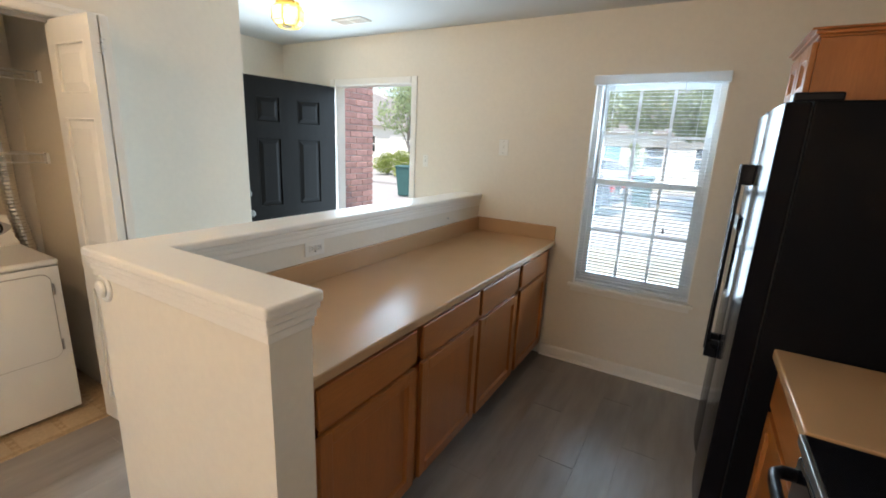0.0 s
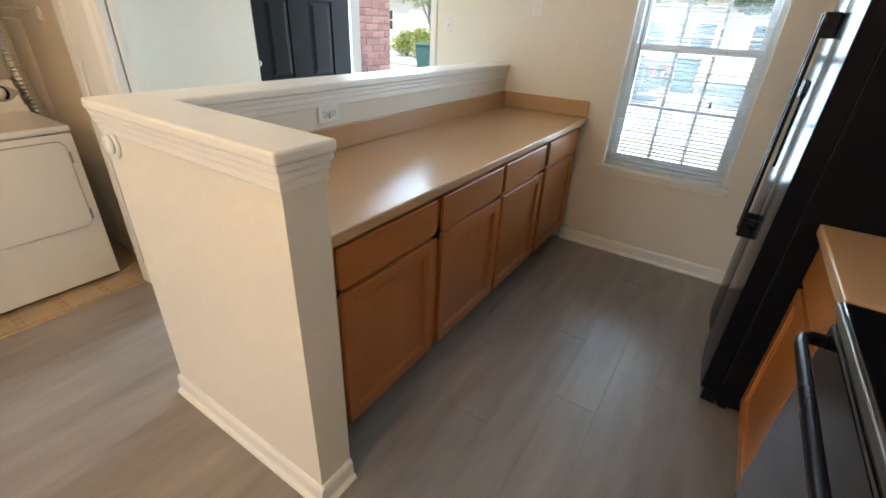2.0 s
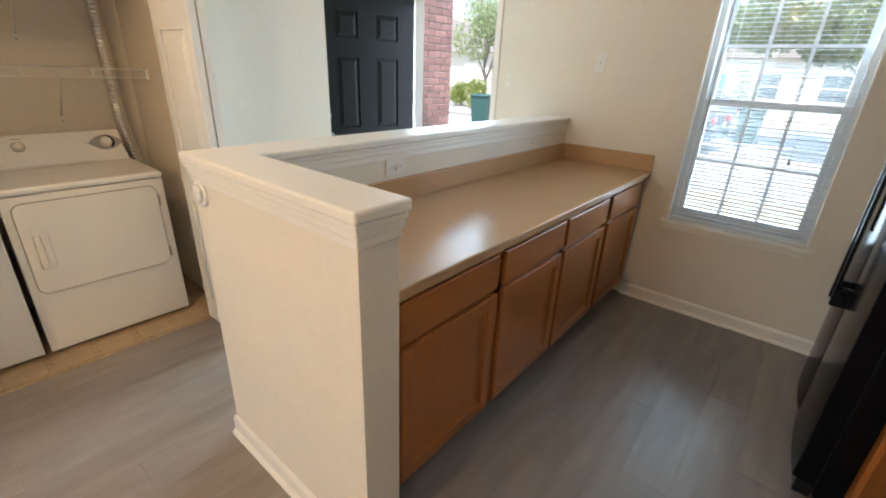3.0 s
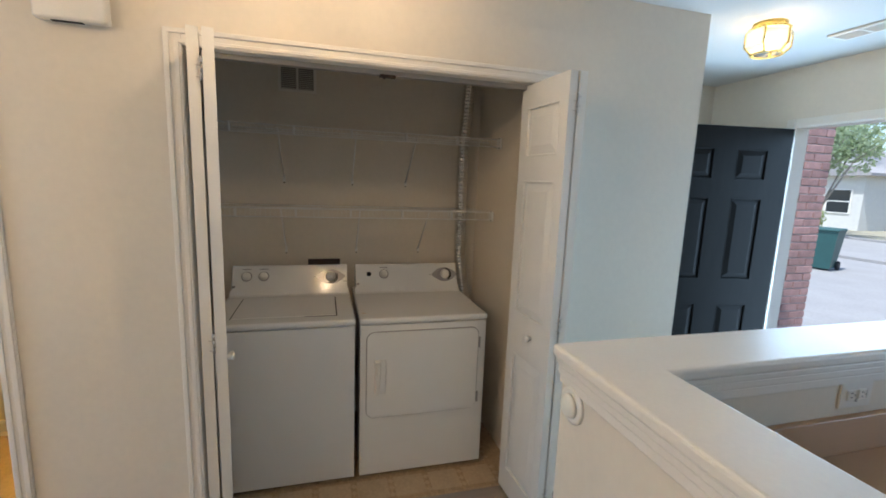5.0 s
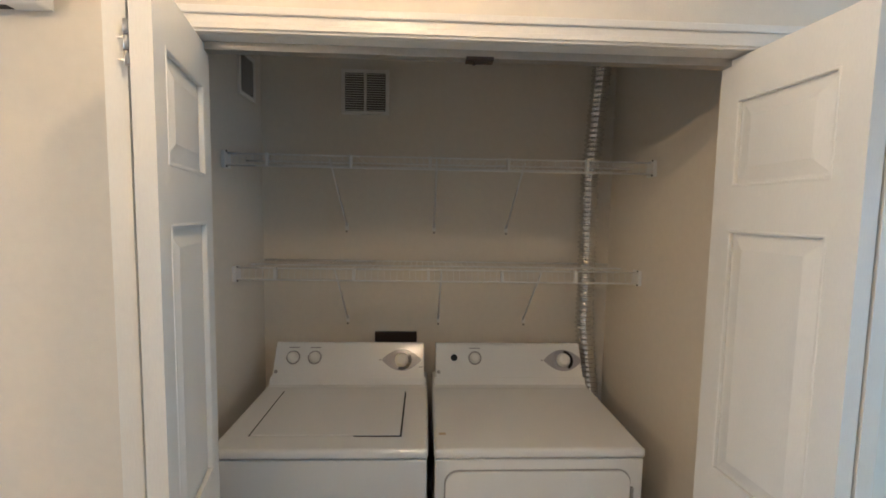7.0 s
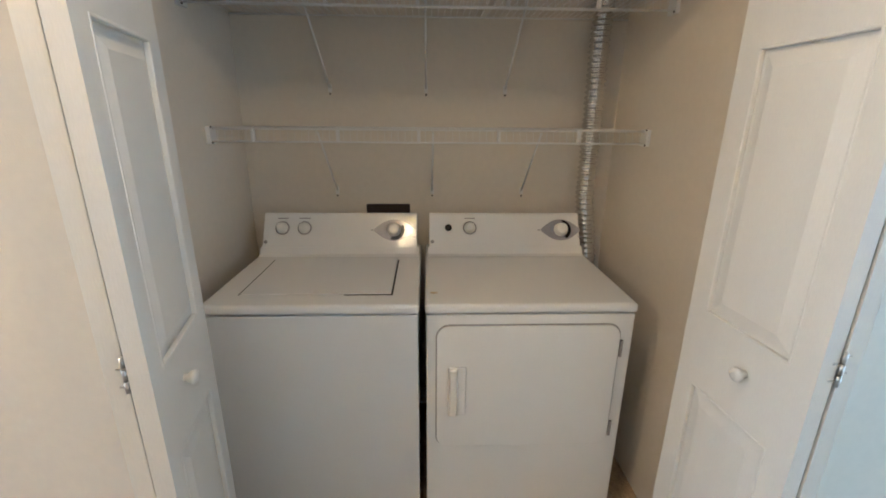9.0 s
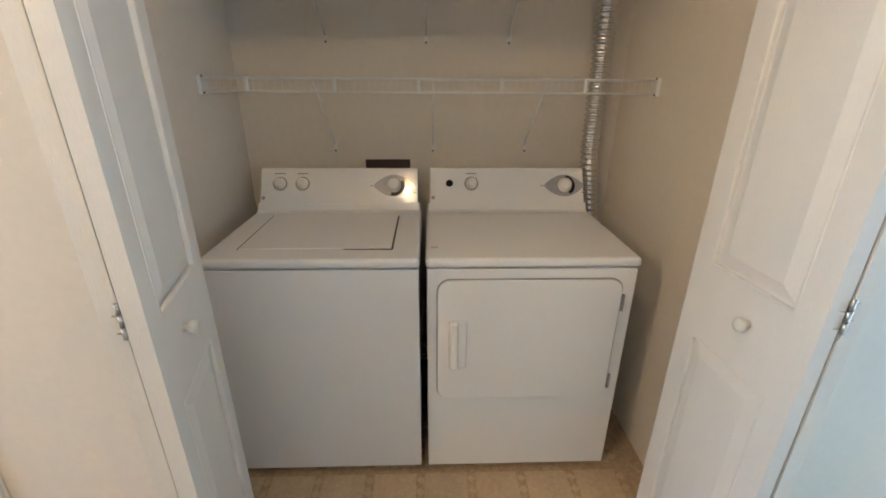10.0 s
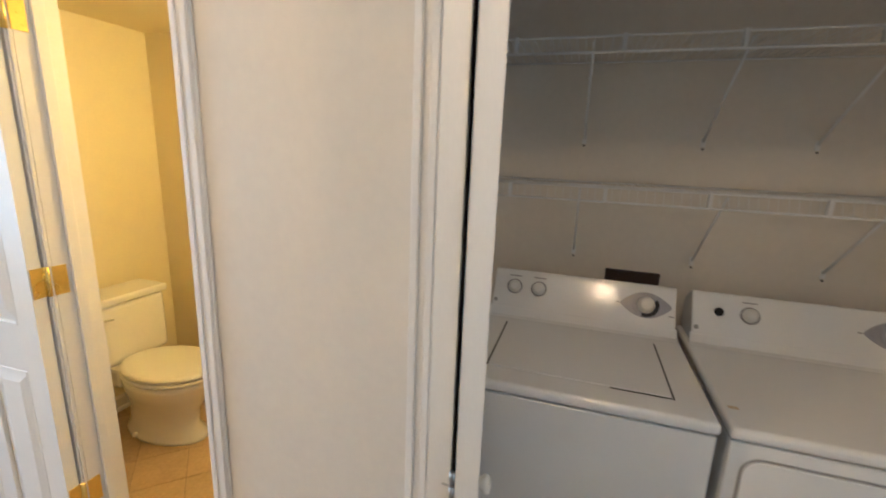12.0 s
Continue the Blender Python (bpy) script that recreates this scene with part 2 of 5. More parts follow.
def turned(bm, profile, n=24, axis="z", at=(0, 0, 0), sx=1.0, sy=1.0):
    """A turned solid: (radius, height) pairs round an axis through at."""
    rings = []
    for r, h in profile:
        ring = []
        for i in range(n):
            u, w = r * sx * math.cos(i * math.tau / n), r * sy * math.sin(i * math.tau / n)
            p = {"z": (u, w, h), "x": (h, u, w), "y": (u, h, w)}[axis]
            ring.append(bm.verts.new(Vector(at) + Vector(p)))
        rings.append(ring)
    fs = []
    for a, b in zip(rings, rings[1:]):
        for i in range(n):
            f = bm.faces.new((a[i], a[(i + 1) % n], b[(i + 1) % n], b[i]))
            f.smooth = True
            fs.append(f)
    fs.append(bm.faces.new(rings[0][::-1]))
    fs.append(bm.faces.new(rings[-1]))
    bmesh.ops.recalc_face_normals(bm, faces=fs)
    return bm


def loft(bm, rings, smooth=True):
    """Skin over closed rings of points."""
    rv = [[bm.verts.new(p) for p in r] for r in rings]
    fs = []
    for a, b in zip(rv, rv[1:]):
        k = len(a)
        for i in range(k):
            f = bm.faces.new((a[i], a[(i + 1) % k], b[(i + 1) % k], b[i]))
            f.smooth = smooth
            fs.append(f)
    fs.append(bm.faces.new(rv[0][::-1]))
    fs.append(bm.faces.new(rv[-1]))
    bmesh.ops.recalc_face_normals(bm, faces=fs)
    return bm


def mesh_of(name, bm, material):
    me = bpy.data.meshes.new(name)
    bm.normal_update()
    bm.to_mesh(me)
    bm.free()
    me.materials.append(material)
    return me


def part(name, bm, material, parent, label=""):
    """Links bm as one mesh under a thing or a part."""
    ob = new(name, mesh_of(name, bm, material))
    ob.parent = parent
    if label:
        tagged(ob, label)
    return ob


def piece(name, me, parent, m):
    """One of many alike pieces that share a mesh."""
    ob = new(name, me)
    ob.parent = parent
    ob.matrix_basis = m
    return ob


def thing(name, at, label, category, rz=0.0, group="", kind=""):
    ob = new(name)
    ob.empty_display_size = 0.1
    ob.matrix_basis = pose(*at, 0, 0, rz)
    return tagged(ob, label, category, group, kind)


def solid(name, bm, material, label, category, kind="structure", group=""):
    return tagged(new(name, mesh_of(name, bm, material)), label, category, group, kind)


def B():
    return bmesh.new()


# ---- the rooms ----

b = B()                                 # north wall with doorway and window
for x0, x1, z0, z1 in ((-3.90, -3.107, 0, TOP), (-3.107, -2.175, 2.081, TOP), (-2.175, -0.725, 0, TOP), (-0.725, 0.027, 0, 0.620), (-0.725, 0.027, 2.048, TOP), (0.027, 1.07, 0, TOP)):
    box(b, x0, x1, N, N + 0.12, z0, z1)
solid("wall_north", b, M_WALL, "cream painted drywall with a window and the entry doorway", "wall")

b = B()                                 # laundry wall with closet and bathroom openings
prism(b, [(-3.5, 0), (-1.595, 0), (-1.595, 2.07), (-1.01, 2.07), (-1.01, 0), (-0.408, 0), (-0.408, 2.063), (1.165, 2.063), (1.165, 0), (1.93, 0), (1.93, TOP), (-3.5, TOP)], "x", W - 0.115, W)
solid("wall_laundry", b, M_WALL, "cream painted drywall with the laundry closet opening", "wall")


def wall(name, x0, x1, y0, y1, z1=TOP, material=M_WALL, label="plain cream painted drywall"):
    solid(name, box(B(), x0, x1, y0, y1, 0, z1), material, label, "wall")


wall("wall_foyer_south", -3.77, W - 0.115, 1.81, 1.93)
wall("wall_foyer_west", -3.89, -3.77, 1.81, N)
wall("wall_closet_back", -3.745, -3.625, -0.65, 1.27)
wall("wall_closet_left", -3.625, W - 0.115, -0.65, -0.525)
wall("wall_closet_right", -3.625, W - 0.115, 1.124, 1.27)
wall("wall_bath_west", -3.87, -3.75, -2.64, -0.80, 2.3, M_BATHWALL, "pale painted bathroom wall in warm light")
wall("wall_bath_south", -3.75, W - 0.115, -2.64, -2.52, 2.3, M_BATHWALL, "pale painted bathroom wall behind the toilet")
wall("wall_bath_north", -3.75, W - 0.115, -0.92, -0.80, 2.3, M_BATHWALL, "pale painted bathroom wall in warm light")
wall("wall_east", 0.94, 1.06, -3.5, N)
b = B()                                 # south wall, its unseen window added to let daylight in
for x0, x1, z0, z1 in ((W - 0.115, -2.47, 0, TOP), (-2.47, -0.93, 0, 0.70), (-2.47, -0.93, 2.06, TOP), (-0.93, 1.06, 0, TOP)):
    box(b, x0, x1, -3.62, -3.5, z0, z1)
solid("wall_south", b, M_WALL, "cream painted drywall with an added unseen window", "wall")
wl = thing("window_2", (-1.70, -3.5, 0.70), "unseen white vinyl window added to let daylight in", "window", kind="structure")
b = B()
for x0, x1, z0, z1 in ((-0.77, -0.72, 0, 1.36), (0.72, 0.77, 0, 1.36), (-0.72, 0.72, 0, 0.05), (-0.72, 0.72, 1.31, 1.36), (-0.025, 0.025, 0.05, 1.31)):
    box(b, x0, x1, -0.12, -0.05, z0, z1)
part("window_frame", b, M_VINYL, wl)
for x0, x1 in ((-0.72, -0.025), (0.025, 0.72)):
    part("pane", box(B(), x0, x1, -0.09, -0.086, 0.05, 1.31), M_GLASS, wl).visible_shadow = False
solid("ceiling", box(B(), -3.90, 1.07, -3.62, N + 0.12, TOP, TOP + 0.1), M_CEIL, "white textured ceiling", "ceiling")
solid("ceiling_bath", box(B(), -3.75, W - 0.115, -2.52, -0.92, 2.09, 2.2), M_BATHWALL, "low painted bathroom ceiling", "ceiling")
floor = solid("floor", box(B(), -3.77, 0.94, -3.5, N, -0.06, -0.006), M_GAP, "grey wood-look vinyl plank floor", "floor")
laundry_floor = solid("floor_laundry", box(B(), -3.625, -2.71, -0.525, 1.124, -0.005, 0.001), M_TILESTRIP, "tan patterned vinyl tile floor in the closet", "floor")
bath_floor = solid("floor_bath", box(B(), -3.75, -2.71, -2.52, -0.92, -0.005, 0.001), M_TILESTRIP, "amber vinyl tile floor of the bathroom", "floor")
solid("floor_threshold", prism(B(), [(-2.725, 0.0), (-2.690, 0.0), (-2.694, 0.007), (-2.72, 0.007)], "y", -0.388, 1.145), M_TILESTRIP, "thin brown transition strip at the closet floor", "trim")

# half wall: an L in plan, with a moulded cap
X0, X1, X2, Y0, Y1 = -1.702, -1.502, -0.803, 0.660, 0.836


def ell(d):
    return [(X0 + d, Y0 + d), (X2 - d, Y0 + d), (X2 - d, Y1 - d), (X1 - d, Y1 - d), (X1 - d, N), (X0 + d, N)]


half = thing("half_wall", (0, 0, 0), "cream half wall with a white moulded cap around the counter", "half wall", kind="structure")
part("wall_body", prism(B(), ell(0.024), "z", 0, 1.115), M_WALL, half)
b = B()
prism(b, ell(0.0), "z", 1.173, 1.205, 0.009, 3)
part("cap", b, M_TRIM, half, "white painted ledge with rounded edges")
b = B()
prism(b, ell(0.007), "z", 1.156, 1.173, 0.004)
prism(b, ell(0.013), "z", 1.133, 1.156, 0.005)
prism(b, ell(0.018), "z", 1.109, 1.133, 0.003)
part("cap_moulding", b, M_TRIM, half)


def skirting(name, x0, x1, y0, y1, face):
    """Baseboard with a quarter-round shoe along a wall; face: the way it looks."""
    b = B()
    d, s = 0.013, 0.028
    lo, hi = (x0, x1) if face in ("+y", "-y") else (y0, y1)
    sign = 1 if face[0] == "+" else -1
    base = {"+x": x0, "-x": x1, "+y": y0, "-y": y1}[face]
    prof = [(0, 0), (s, 0), (s - 0.002, 0.010), (s - 0.009, 0.017), (d, 0.019), (d, 0.072), (d - 0.004, 0.080), (0.006, 0.085), (0, 0.087)]
    pts = [(base + sign * u, z) for u, z in prof]
    if face in ("+y", "-y"):
        prism(b, pts, "x", lo, hi)
    else:
        prism(b, pts, "y", lo, hi)
    solid(name, b, M_TRIM, "white painted baseboard with shoe moulding", "baseboard")


ax, ay = X0 + 0.024, Y0 + 0.024
skirting("baseboard", ax - 0.013, X2 - 0.024 + 0.013, ay - 0.1, ay, "-y")
skirting("baseboard", X2 - 0.024, X2, ay, Y1 - 0.024, "+x")
skirting("baseboard", ax - 0.1, ax, ay, N, "-x")
skirting("baseboard", -0.915, 0.94, N - 0.1, N, "-y")
skirting("baseboard", -2.115, ax, N - 0.1, N, "-y")
skirting("baseboard", W, W + 0.1, -0.965, -0.465, "+x")
skirting("baseboard", W, W + 0.1, 1.205, 1.93, "+x")
skirting("baseboard", -3.75, -3.65, -2.52, -0.92, "+x")
skirting("baseboard", -3.75, W - 0.115, -2.52, -2.42, "+y")
skirting("baseboard", -3.625, -3.5, -0.525, 1.124, "+x")


def casing_x(name, y0, y1, top, label):
    """Door casing and jamb round an opening in the laundry wall."""
    t = thing(name, (W, (y0 + y1) / 2, 0), label, "door frame", kind="structure")
    c = (y0 + y1) / 2
    a, e = y0 - c, y1 - c
    for s, u in ((-1, a), (1, e)):
        b = B()
        lo, hi = sorted((u, u + s * 0.058))
        box(b, 0, 0.011, lo, hi, 0, top + 0.058, 0.003)
        lo, hi = sorted((u + s * 0.006, u + s * 0.022))
        box(b, 0.011, 0.016, lo, hi, 0, top + 0.02, 0.002)
        lo, hi = sorted((u + s * 0.038, u + s * 0.056))
        box(b, 0.011, 0.019, lo, hi, 0, top + 0.055, 0.003)
        part("side_casing", b, M_TRIM, t)
        b = B()
        lo, hi = sorted((u, u + s * 0.02))
        box(b, -0.116, 0, lo, hi, 0, top)
        part("jamb", b, M_TRIM, t)
    b = B()
    box(b, 0, 0.012, a, e, top, top + 0.058, 0.003)
    box(b, 0.012, 0.017, a - 0.006, e + 0.006, top + 0.006, top + 0.02, 0.002)
    box(b, 0.012, 0.020, a - 0.05, e + 0.05, top + 0.038, top + 0.056, 0.003)
    part("head_casing", b, M_TRIM, t)
    part("head_jamb", box(B(), -0.116, 0, a, e, top, top + 0.02), M_TRIM, t)
    return t


closet_frame = casing_x("door_frame_1", -0.388, 1.145, 2.043, "white moulded casing around the laundry closet")
b = B()
box(b, -0.075, -0.045, -0.76, 0.76, 2.024, 2.043)
part("track", b, M_STEEL, closet_frame, "metal bifold track under the head")
b = B()
box(b, -0.072, -0.040, -0.050, 0.018, 2.017, 2.027, 0.002)
turned(b, [(0.004, 2.010), (0.004, 2.018)], 10, at=(-0.055, -0.030, 0))
part("track_snubber", b, M_BROWNBOX, closet_frame, "dark metal snubber in the middle of the track")
bath_frame = casing_x("door_frame_2", -1.575, -1.03, 2.05, "white moulded casing around the bathroom doorway")
b = B()
for lo, hi in ((-0.2725, -0.2605), (0.2605, 0.2725)):
    box(b, -0.075, -0.045, lo, hi, 0, 2.05, 0.002)
part("door_stop", b, M_TRIM, bath_frame)
part("strike_plate", box(B(), -0.045, -0.012, 0.2695, 0.2724, 0.935, 1.02, 0.001), M_BRASS, bath_frame, "brass strike plate")

# entry door frame
t = thing("door_frame_3", (-2.641, N, 0), "white painted entry door frame in the north wall", "door frame", kind="structure")
for s in (-1, 1):
    u = s * 0.43
    lo, hi = sorted((u, u + s * 0.035))
    b = B()
    box(b, lo, hi, 0.0, 0.12, 0, 2.071)
    lo2, hi2 = sorted((u + s * 0.006, u + s * 0.016))
    box(b, lo2 - 0.006, hi2 - 0.006, 0.05, 0.07, 0, 2.051)
    part("jamb", b, M_TRIM, t)
    lo, hi = sorted((u + s * 0.004, u + s * 0.058))
    b = B()
    box(b, lo, hi, -0.014, 0, 0, 2.106, 0.004)
    part("side_casing", b, M_TRIM, t)
part("head_jamb", box(B(), -0.43, 0.43, 0, 0.12, 2.046, 2.081), M_TRIM, t)
part("head_casing", box(B(), -0.426, 0.426, -0.014, 0, 2.052, 2.106, 0.004), M_TRIM, t)
part("sill", box(B(), -0.43, 0.43, 0.0, 0.17, -0.02, 0.015, 0.004), M_STEEL, t, "metal threshold")

# window: vinyl double-hung with grilles, sill
WX0, WX1, WZ0, WZ1 = -0.725, 0.027, 0.620, 2.048
win = thing("window_1", ((WX0 + WX1) / 2, N, 0), "white vinyl double-hung window with grilles between panes", "window", kind="structure")
hw = (WX1 - WX0) / 2
b = B()
for x0, x1, z0, z1 in ((-hw, -hw + 0.04, WZ0, WZ1), (hw - 0.04, hw, WZ0, WZ1), (-hw + 0.04, hw - 0.04, WZ1 - 0.04, WZ1), (-hw + 0.04, hw - 0.04, WZ0, WZ0 + 0.05)):
    box(b, x0, x1, 0.045, 0.12, z0, z1, 0.003)
part("window_frame", b, M_VINYL, win)
for nm, z0, z1, yy in (("upper_sash", 1.345, WZ1 - 0.04, 0.088), ("lower_sash", WZ0 + 0.05, 1.385, 0.055)):
    s = 0.034
    b = B()
    e = hw - 0.04
    for x0, x1, a, c in ((-e, -e + s, z0, z1), (e - s, e, z0, z1), (-e + s, e - s, z1 - s - 0.004, z1), (-e + s, e - s, z0, z0 + s + 0.004)):
        box(b, x0, x1, yy, yy + 0.03, a, c, 0.003)
    sash = part(nm, b, M_VINYL, win)
    g0, g1, h0, h1 = -e + s, e - s, z0 + s, z1 - s
    pane = part("pane", box(B(), g0, g1, yy + 0.012, yy + 0.016, h0, h1), M_GLAREGLASS, sash, "window glass with a veil of outdoor glare mixed in")
    pane.visible_shadow = False
    for k in (1, 2):
        x = g0 + (g1 - g0) * k / 3
        part("grille_bar", box(B(), x - 0.009, x + 0.009, yy + 0.005, yy + 0.011, h0, h1), M_VINYL, sash)
    zc = (h0 + h1) / 2
    part("grille_bar", box(B(), g0, g1, yy + 0.0046, yy + 0.0106, zc - 0.009, zc + 0.009), M_VINYL, sash)
b = B()
box(b, -hw - 0.03, hw + 0.03, -0.035, 0.045, WZ0 - 0.018, WZ0 + 0.004, 0.005)
part("window_sill", b, M_TRIM, win)
part("apron", box(B(), -hw - 0.01, hw + 0.01, -0.012, 0.0, WZ0 - 0.055, WZ0 - 0.018, 0.003), M_TRIM, win)
b = B()
for x0, x1, z0, z1 in ((-hw, -hw + 0.006, WZ0 + 0.004, WZ1), (hw - 0.006, hw, WZ0 + 0.004, WZ1), (-hw, hw, WZ1 - 0.006, WZ1)):
    box(b, x0, x1, 0.0, 0.045, z0, z1)
part("reveal", b, M_TRIM, win)

# mini blind inside the window recess
blind = thing("window_blind", ((WX0 + WX1) / 2, N, 0), "white mini blind lowered with its slats open", "blind")
part("headrail", box(B(), -hw - 0.006, hw + 0.006, -0.038, 0.03, 1.996, 2.052, 0.004), M_SLAT, blind)
part("bottom_rail", box(B(), -hw + 0.016, hw - 0.016, 0.003, 0.030, 0.634, 0.650, 0.004), M_SLAT, blind)
b = B()
sl = [(-0.0125, -0.0015), (-0.006, 0.0006), (0, 0.0013), (0.006, 0.0006), (0.0125, -0.0015)]
v = [[b.verts.new((x, y, z)) for y, z in sl] for x in (-hw + 0.016, hw - 0.016)]
for i in range(4):
    b.faces.new((v[0][i], v[1][i], v[1][i + 1], v[0][i + 1])).smooth = True
bmesh.ops.solidify(b, geom=b.faces[:], thickness=0.0006)
slat_me = mesh_of("slat", b, M_SLAT)
k = 60
for i in range(k):
    piece("slat", slat_me, blind, pose(0, 0.016, 0.670 + i * (1.990 - 0.670) / (k - 1), 3 + 1.5 * math.sin(i * 1.7)))
for x in (-0.25, 0.25):
    b = B()
    for y in (0.004, 0.028):
        tube(b, (x, y, 0.648), (x, y, 2.01), 0.0009, 5)
    part("ladder_cord", b, M_SLAT, blind)
b = B()
tube(b, (-hw + 0.075, -0.012, 1.20), (-hw + 0.070, -0.012, 2.01), 0.0042, 6)
part("tilt_wand", b, M_GREY, blind, "dark tilt wand")
b = B()
tube(b, (0.16, -0.012, 1.10), (0.155, -0.012, 2.01), 0.0012, 5)
turned(b, [(0.003, 0.03), (0.009, 0.0), (0.007, -0.012)], 8, at=(0.16, -0.012, 1.08))
part("pull_cord", b, M_GREY, blind, "pull cord with a dark tassel")


# ---- doors ----
def panel_leaf(parent, w, h, t, cols, rows, material, rail=0.0):
    """Moulded panel door leaf in the parent's x-z plane, its face towards -y and +y: frame members and raised panels. Returns the frame."""
    b = B()
    xs = sorted({0.0, w, *[c for p in cols for c in p]})
    zs = sorted({0.0, h, *[c for p in rows for c in p]})
    for i in range(len(xs) - 1):
        for j in range(len(zs) - 1):
            mid = ((xs[i] + xs[i + 1]) / 2, (zs[j] + zs[j + 1]) / 2)
            hole = any(c[0] < mid[0] < c[1] for c in cols) and any(r[0] < mid[1] < r[1] for r in rows)
            d = t / 2 - (0.011 if hole else 0)
            box(b, xs[i], xs[i + 1], -d, d, zs[j], zs[j + 1])
    bmesh.ops.remove_doubles(b, verts=b.verts[:], dist=0.0001)
    frame_ob = part("leaf", b, material, parent)
    for c0, c1 in cols:
        for r0, r1 in rows:
            g = 0.006
            b = B()
            for s in (-1, 1):
                rings = []
                for ins, dep in ((g, t / 2 - 0.0109), (g + 0.001, t / 2 - 0.0108), (0.012, t / 2 - 0.0105), (0.045, t / 2 - 0.0005), (0.05, t / 2 - 0.0005)):
                    rings.append([(c0 + ins, s * dep, r0 + ins), (c1 - ins, s * dep, r0 + ins), (c1 - ins, s * dep, r1 - ins), (c0 + ins, s * dep, r1 - ins)])
                loft(b, rings, False)
            part("raised_panel", b, material, frame_ob)
            b = B()
            for s in (-1, 1):
                m_in, m_out = s * (t / 2 - 0.0111), s * (t / 2 + 0.0015)
                for x0, x1, z0, z1 in ((c0 - 0.002, c0 + 0.006, r0, r1), (c1 - 0.006, c1 + 0.002, r0, r1), (c0, c1, r0 - 0.002, r0 + 0.006), (c0, c1, r1 - 0.006, r1 + 0.002)):
                    lo, hi = sorted((m_in, m_out))
                    box(b, x0, x1, lo, hi, z0, z1, 0.002, 1)
            part("sticking", b, material, frame_ob)
    return frame_ob


LEAF_W, LEAF_T, LEAF_H = 0.372, 0.034, 2.020
ROWS3 = [(0.13, 0.762), (0.970, 1.595), (1.705, 1.917)]
COL1 = [(0.060, LEAF_W - 0.060)]


def round_knob(parent, at, axis, material):
    b = B()
    turned(b, [(0.009, 0), (0.008, 0.007), (0.014, 0.012), (0.0175, 0.020), (0.0155, 0.027), (0.006, 0.030)], 16, at=(0, 0, 0))
    o = part("knob", b, material, parent)
    o.matrix_basis = Matrix.Translation(at) @ Vector(axis).to_track_quat("Z", "Y").to_matrix().to_4x4()
    return o


def leaf_hinge(parent, x, y, z, h=0.075):
    b = B()
    for k in range(3):
        tube(b, (x, y, z - h / 2 + k * h / 3 + 0.001), (x, y, z - h / 2 + (k + 1) * h / 3 - 0.001), 0.0042, 8)
    hg = part("hinge", b, M_STEEL, parent, "small steel butt hinge")
    for k, s in enumerate((-1, 1, -1, 1)):
        part("hinge_tab", box(B(), x - 0.0042, x - 0.0020, y + s * 0.009 - 0.007, y + s * 0.009 + 0.007, z - 0.028 + k * 0.018, z - 0.0255 + k * 0.018), M_STEEL, hg)


def bifold_pair(name_label, pivot, fold, guide, knob_side):
    """A pair of leaves folded open; each leaf is a part of the one door."""
    d = thing("bifold_door", (pivot[0], pivot[1], 0.018), name_label, "door", group="bifold doors of the laundry closet")
    for k, (p, q) in enumerate(((pivot, fold[0]), (fold[1], guide))):
        ang = math.degrees(math.atan2(q[1] - p[1], q[0] - p[0]))
        local = pose(p[0] - pivot[0], p[1] - pivot[1], 0, 0, 0, ang)
        f = panel_leaf(d, LEAF_W, LEAF_H, LEAF_T, COL1, ROWS3, M_DOORW)
        f.matrix_basis = local
        f.name = "door_leaf"
        if k == 1:
            round_knob(f, (0.155, knob_side * (LEAF_T / 2), 0.888), (0, knob_side, 0), M_PLASTIC)
    fx = (fold[0][0] + fold[1][0]) / 2 - pivot[0] + 0.003
    fy = (fold[0][1] + fold[1][1]) / 2 - pivot[1]
    for z in (0.20, 1.0, 1.897):
        leaf_hinge(d, fx, fy, z)
    return d


bifold_pair("white folded bifold door with raised panels, pushed to the jamb", (-2.700, -0.366), [(-2.334, -0.283), (-2.334, -0.2395)], (-2.694, -0.324), -1)
bifold_pair("white folded bifold door with raised panels and round knob", (-2.694, 1.064), [(-2.322, 1.075), (-2.322, 1.033)], (-2.692, 1.012), 1)

# black entry door, swung open into the foyer
fd = thing("door_1", (-3.088, N - 0.012, 0.012), "black painted six-panel entry door standing open", "door", rz=-101, kind="structure")
f = panel_leaf(fd, 0.914, 2.028, 0.044, [(0.165, 0.385), (0.550, 0.755)], [(0.20, 0.79), (0.975, 1.545), (1.675, 1.88)], M_BLACKDOOR)
for y, s in ((0.022, 1), (-0.022, -1)):
    b = B()
    turned(b, [(0.032, 0), (0.032, 0.006), (0.012, 0.012), (0.012, 0.035), (0.026, 0.045), (0.029, 0.058), (0.02, 0.07)], 18)
    o = part("door_knob", b, M_VENT, fd, "dark satin knob")
    o.matrix_basis = Matrix.Translation((0.862, y, 0.93)) @ Vector((0, s, 0)).to_track_quat("Z", "Y").to_matrix().to_4x4()
    b = B()
    turned(b, [(0.03, 0), (0.03, 0.012), (0.02, 0.016)], 18)
    o = part("deadbolt", b, M_VENT, fd)
    o.matrix_basis = Matrix.Translation((0.862, y, 1.09)) @ Vector((0, s, 0)).to_track_quat("Z", "Y").to_matrix().to_4x4()
for z in (0.22, 1.02, 1.80):
    b = B()
    tube(b, (-0.004, -0.024, z - 0.05), (-0.004, -0.024, z + 0.05), 0.006, 8)
    part("hinge", b, M_STEEL, fd)

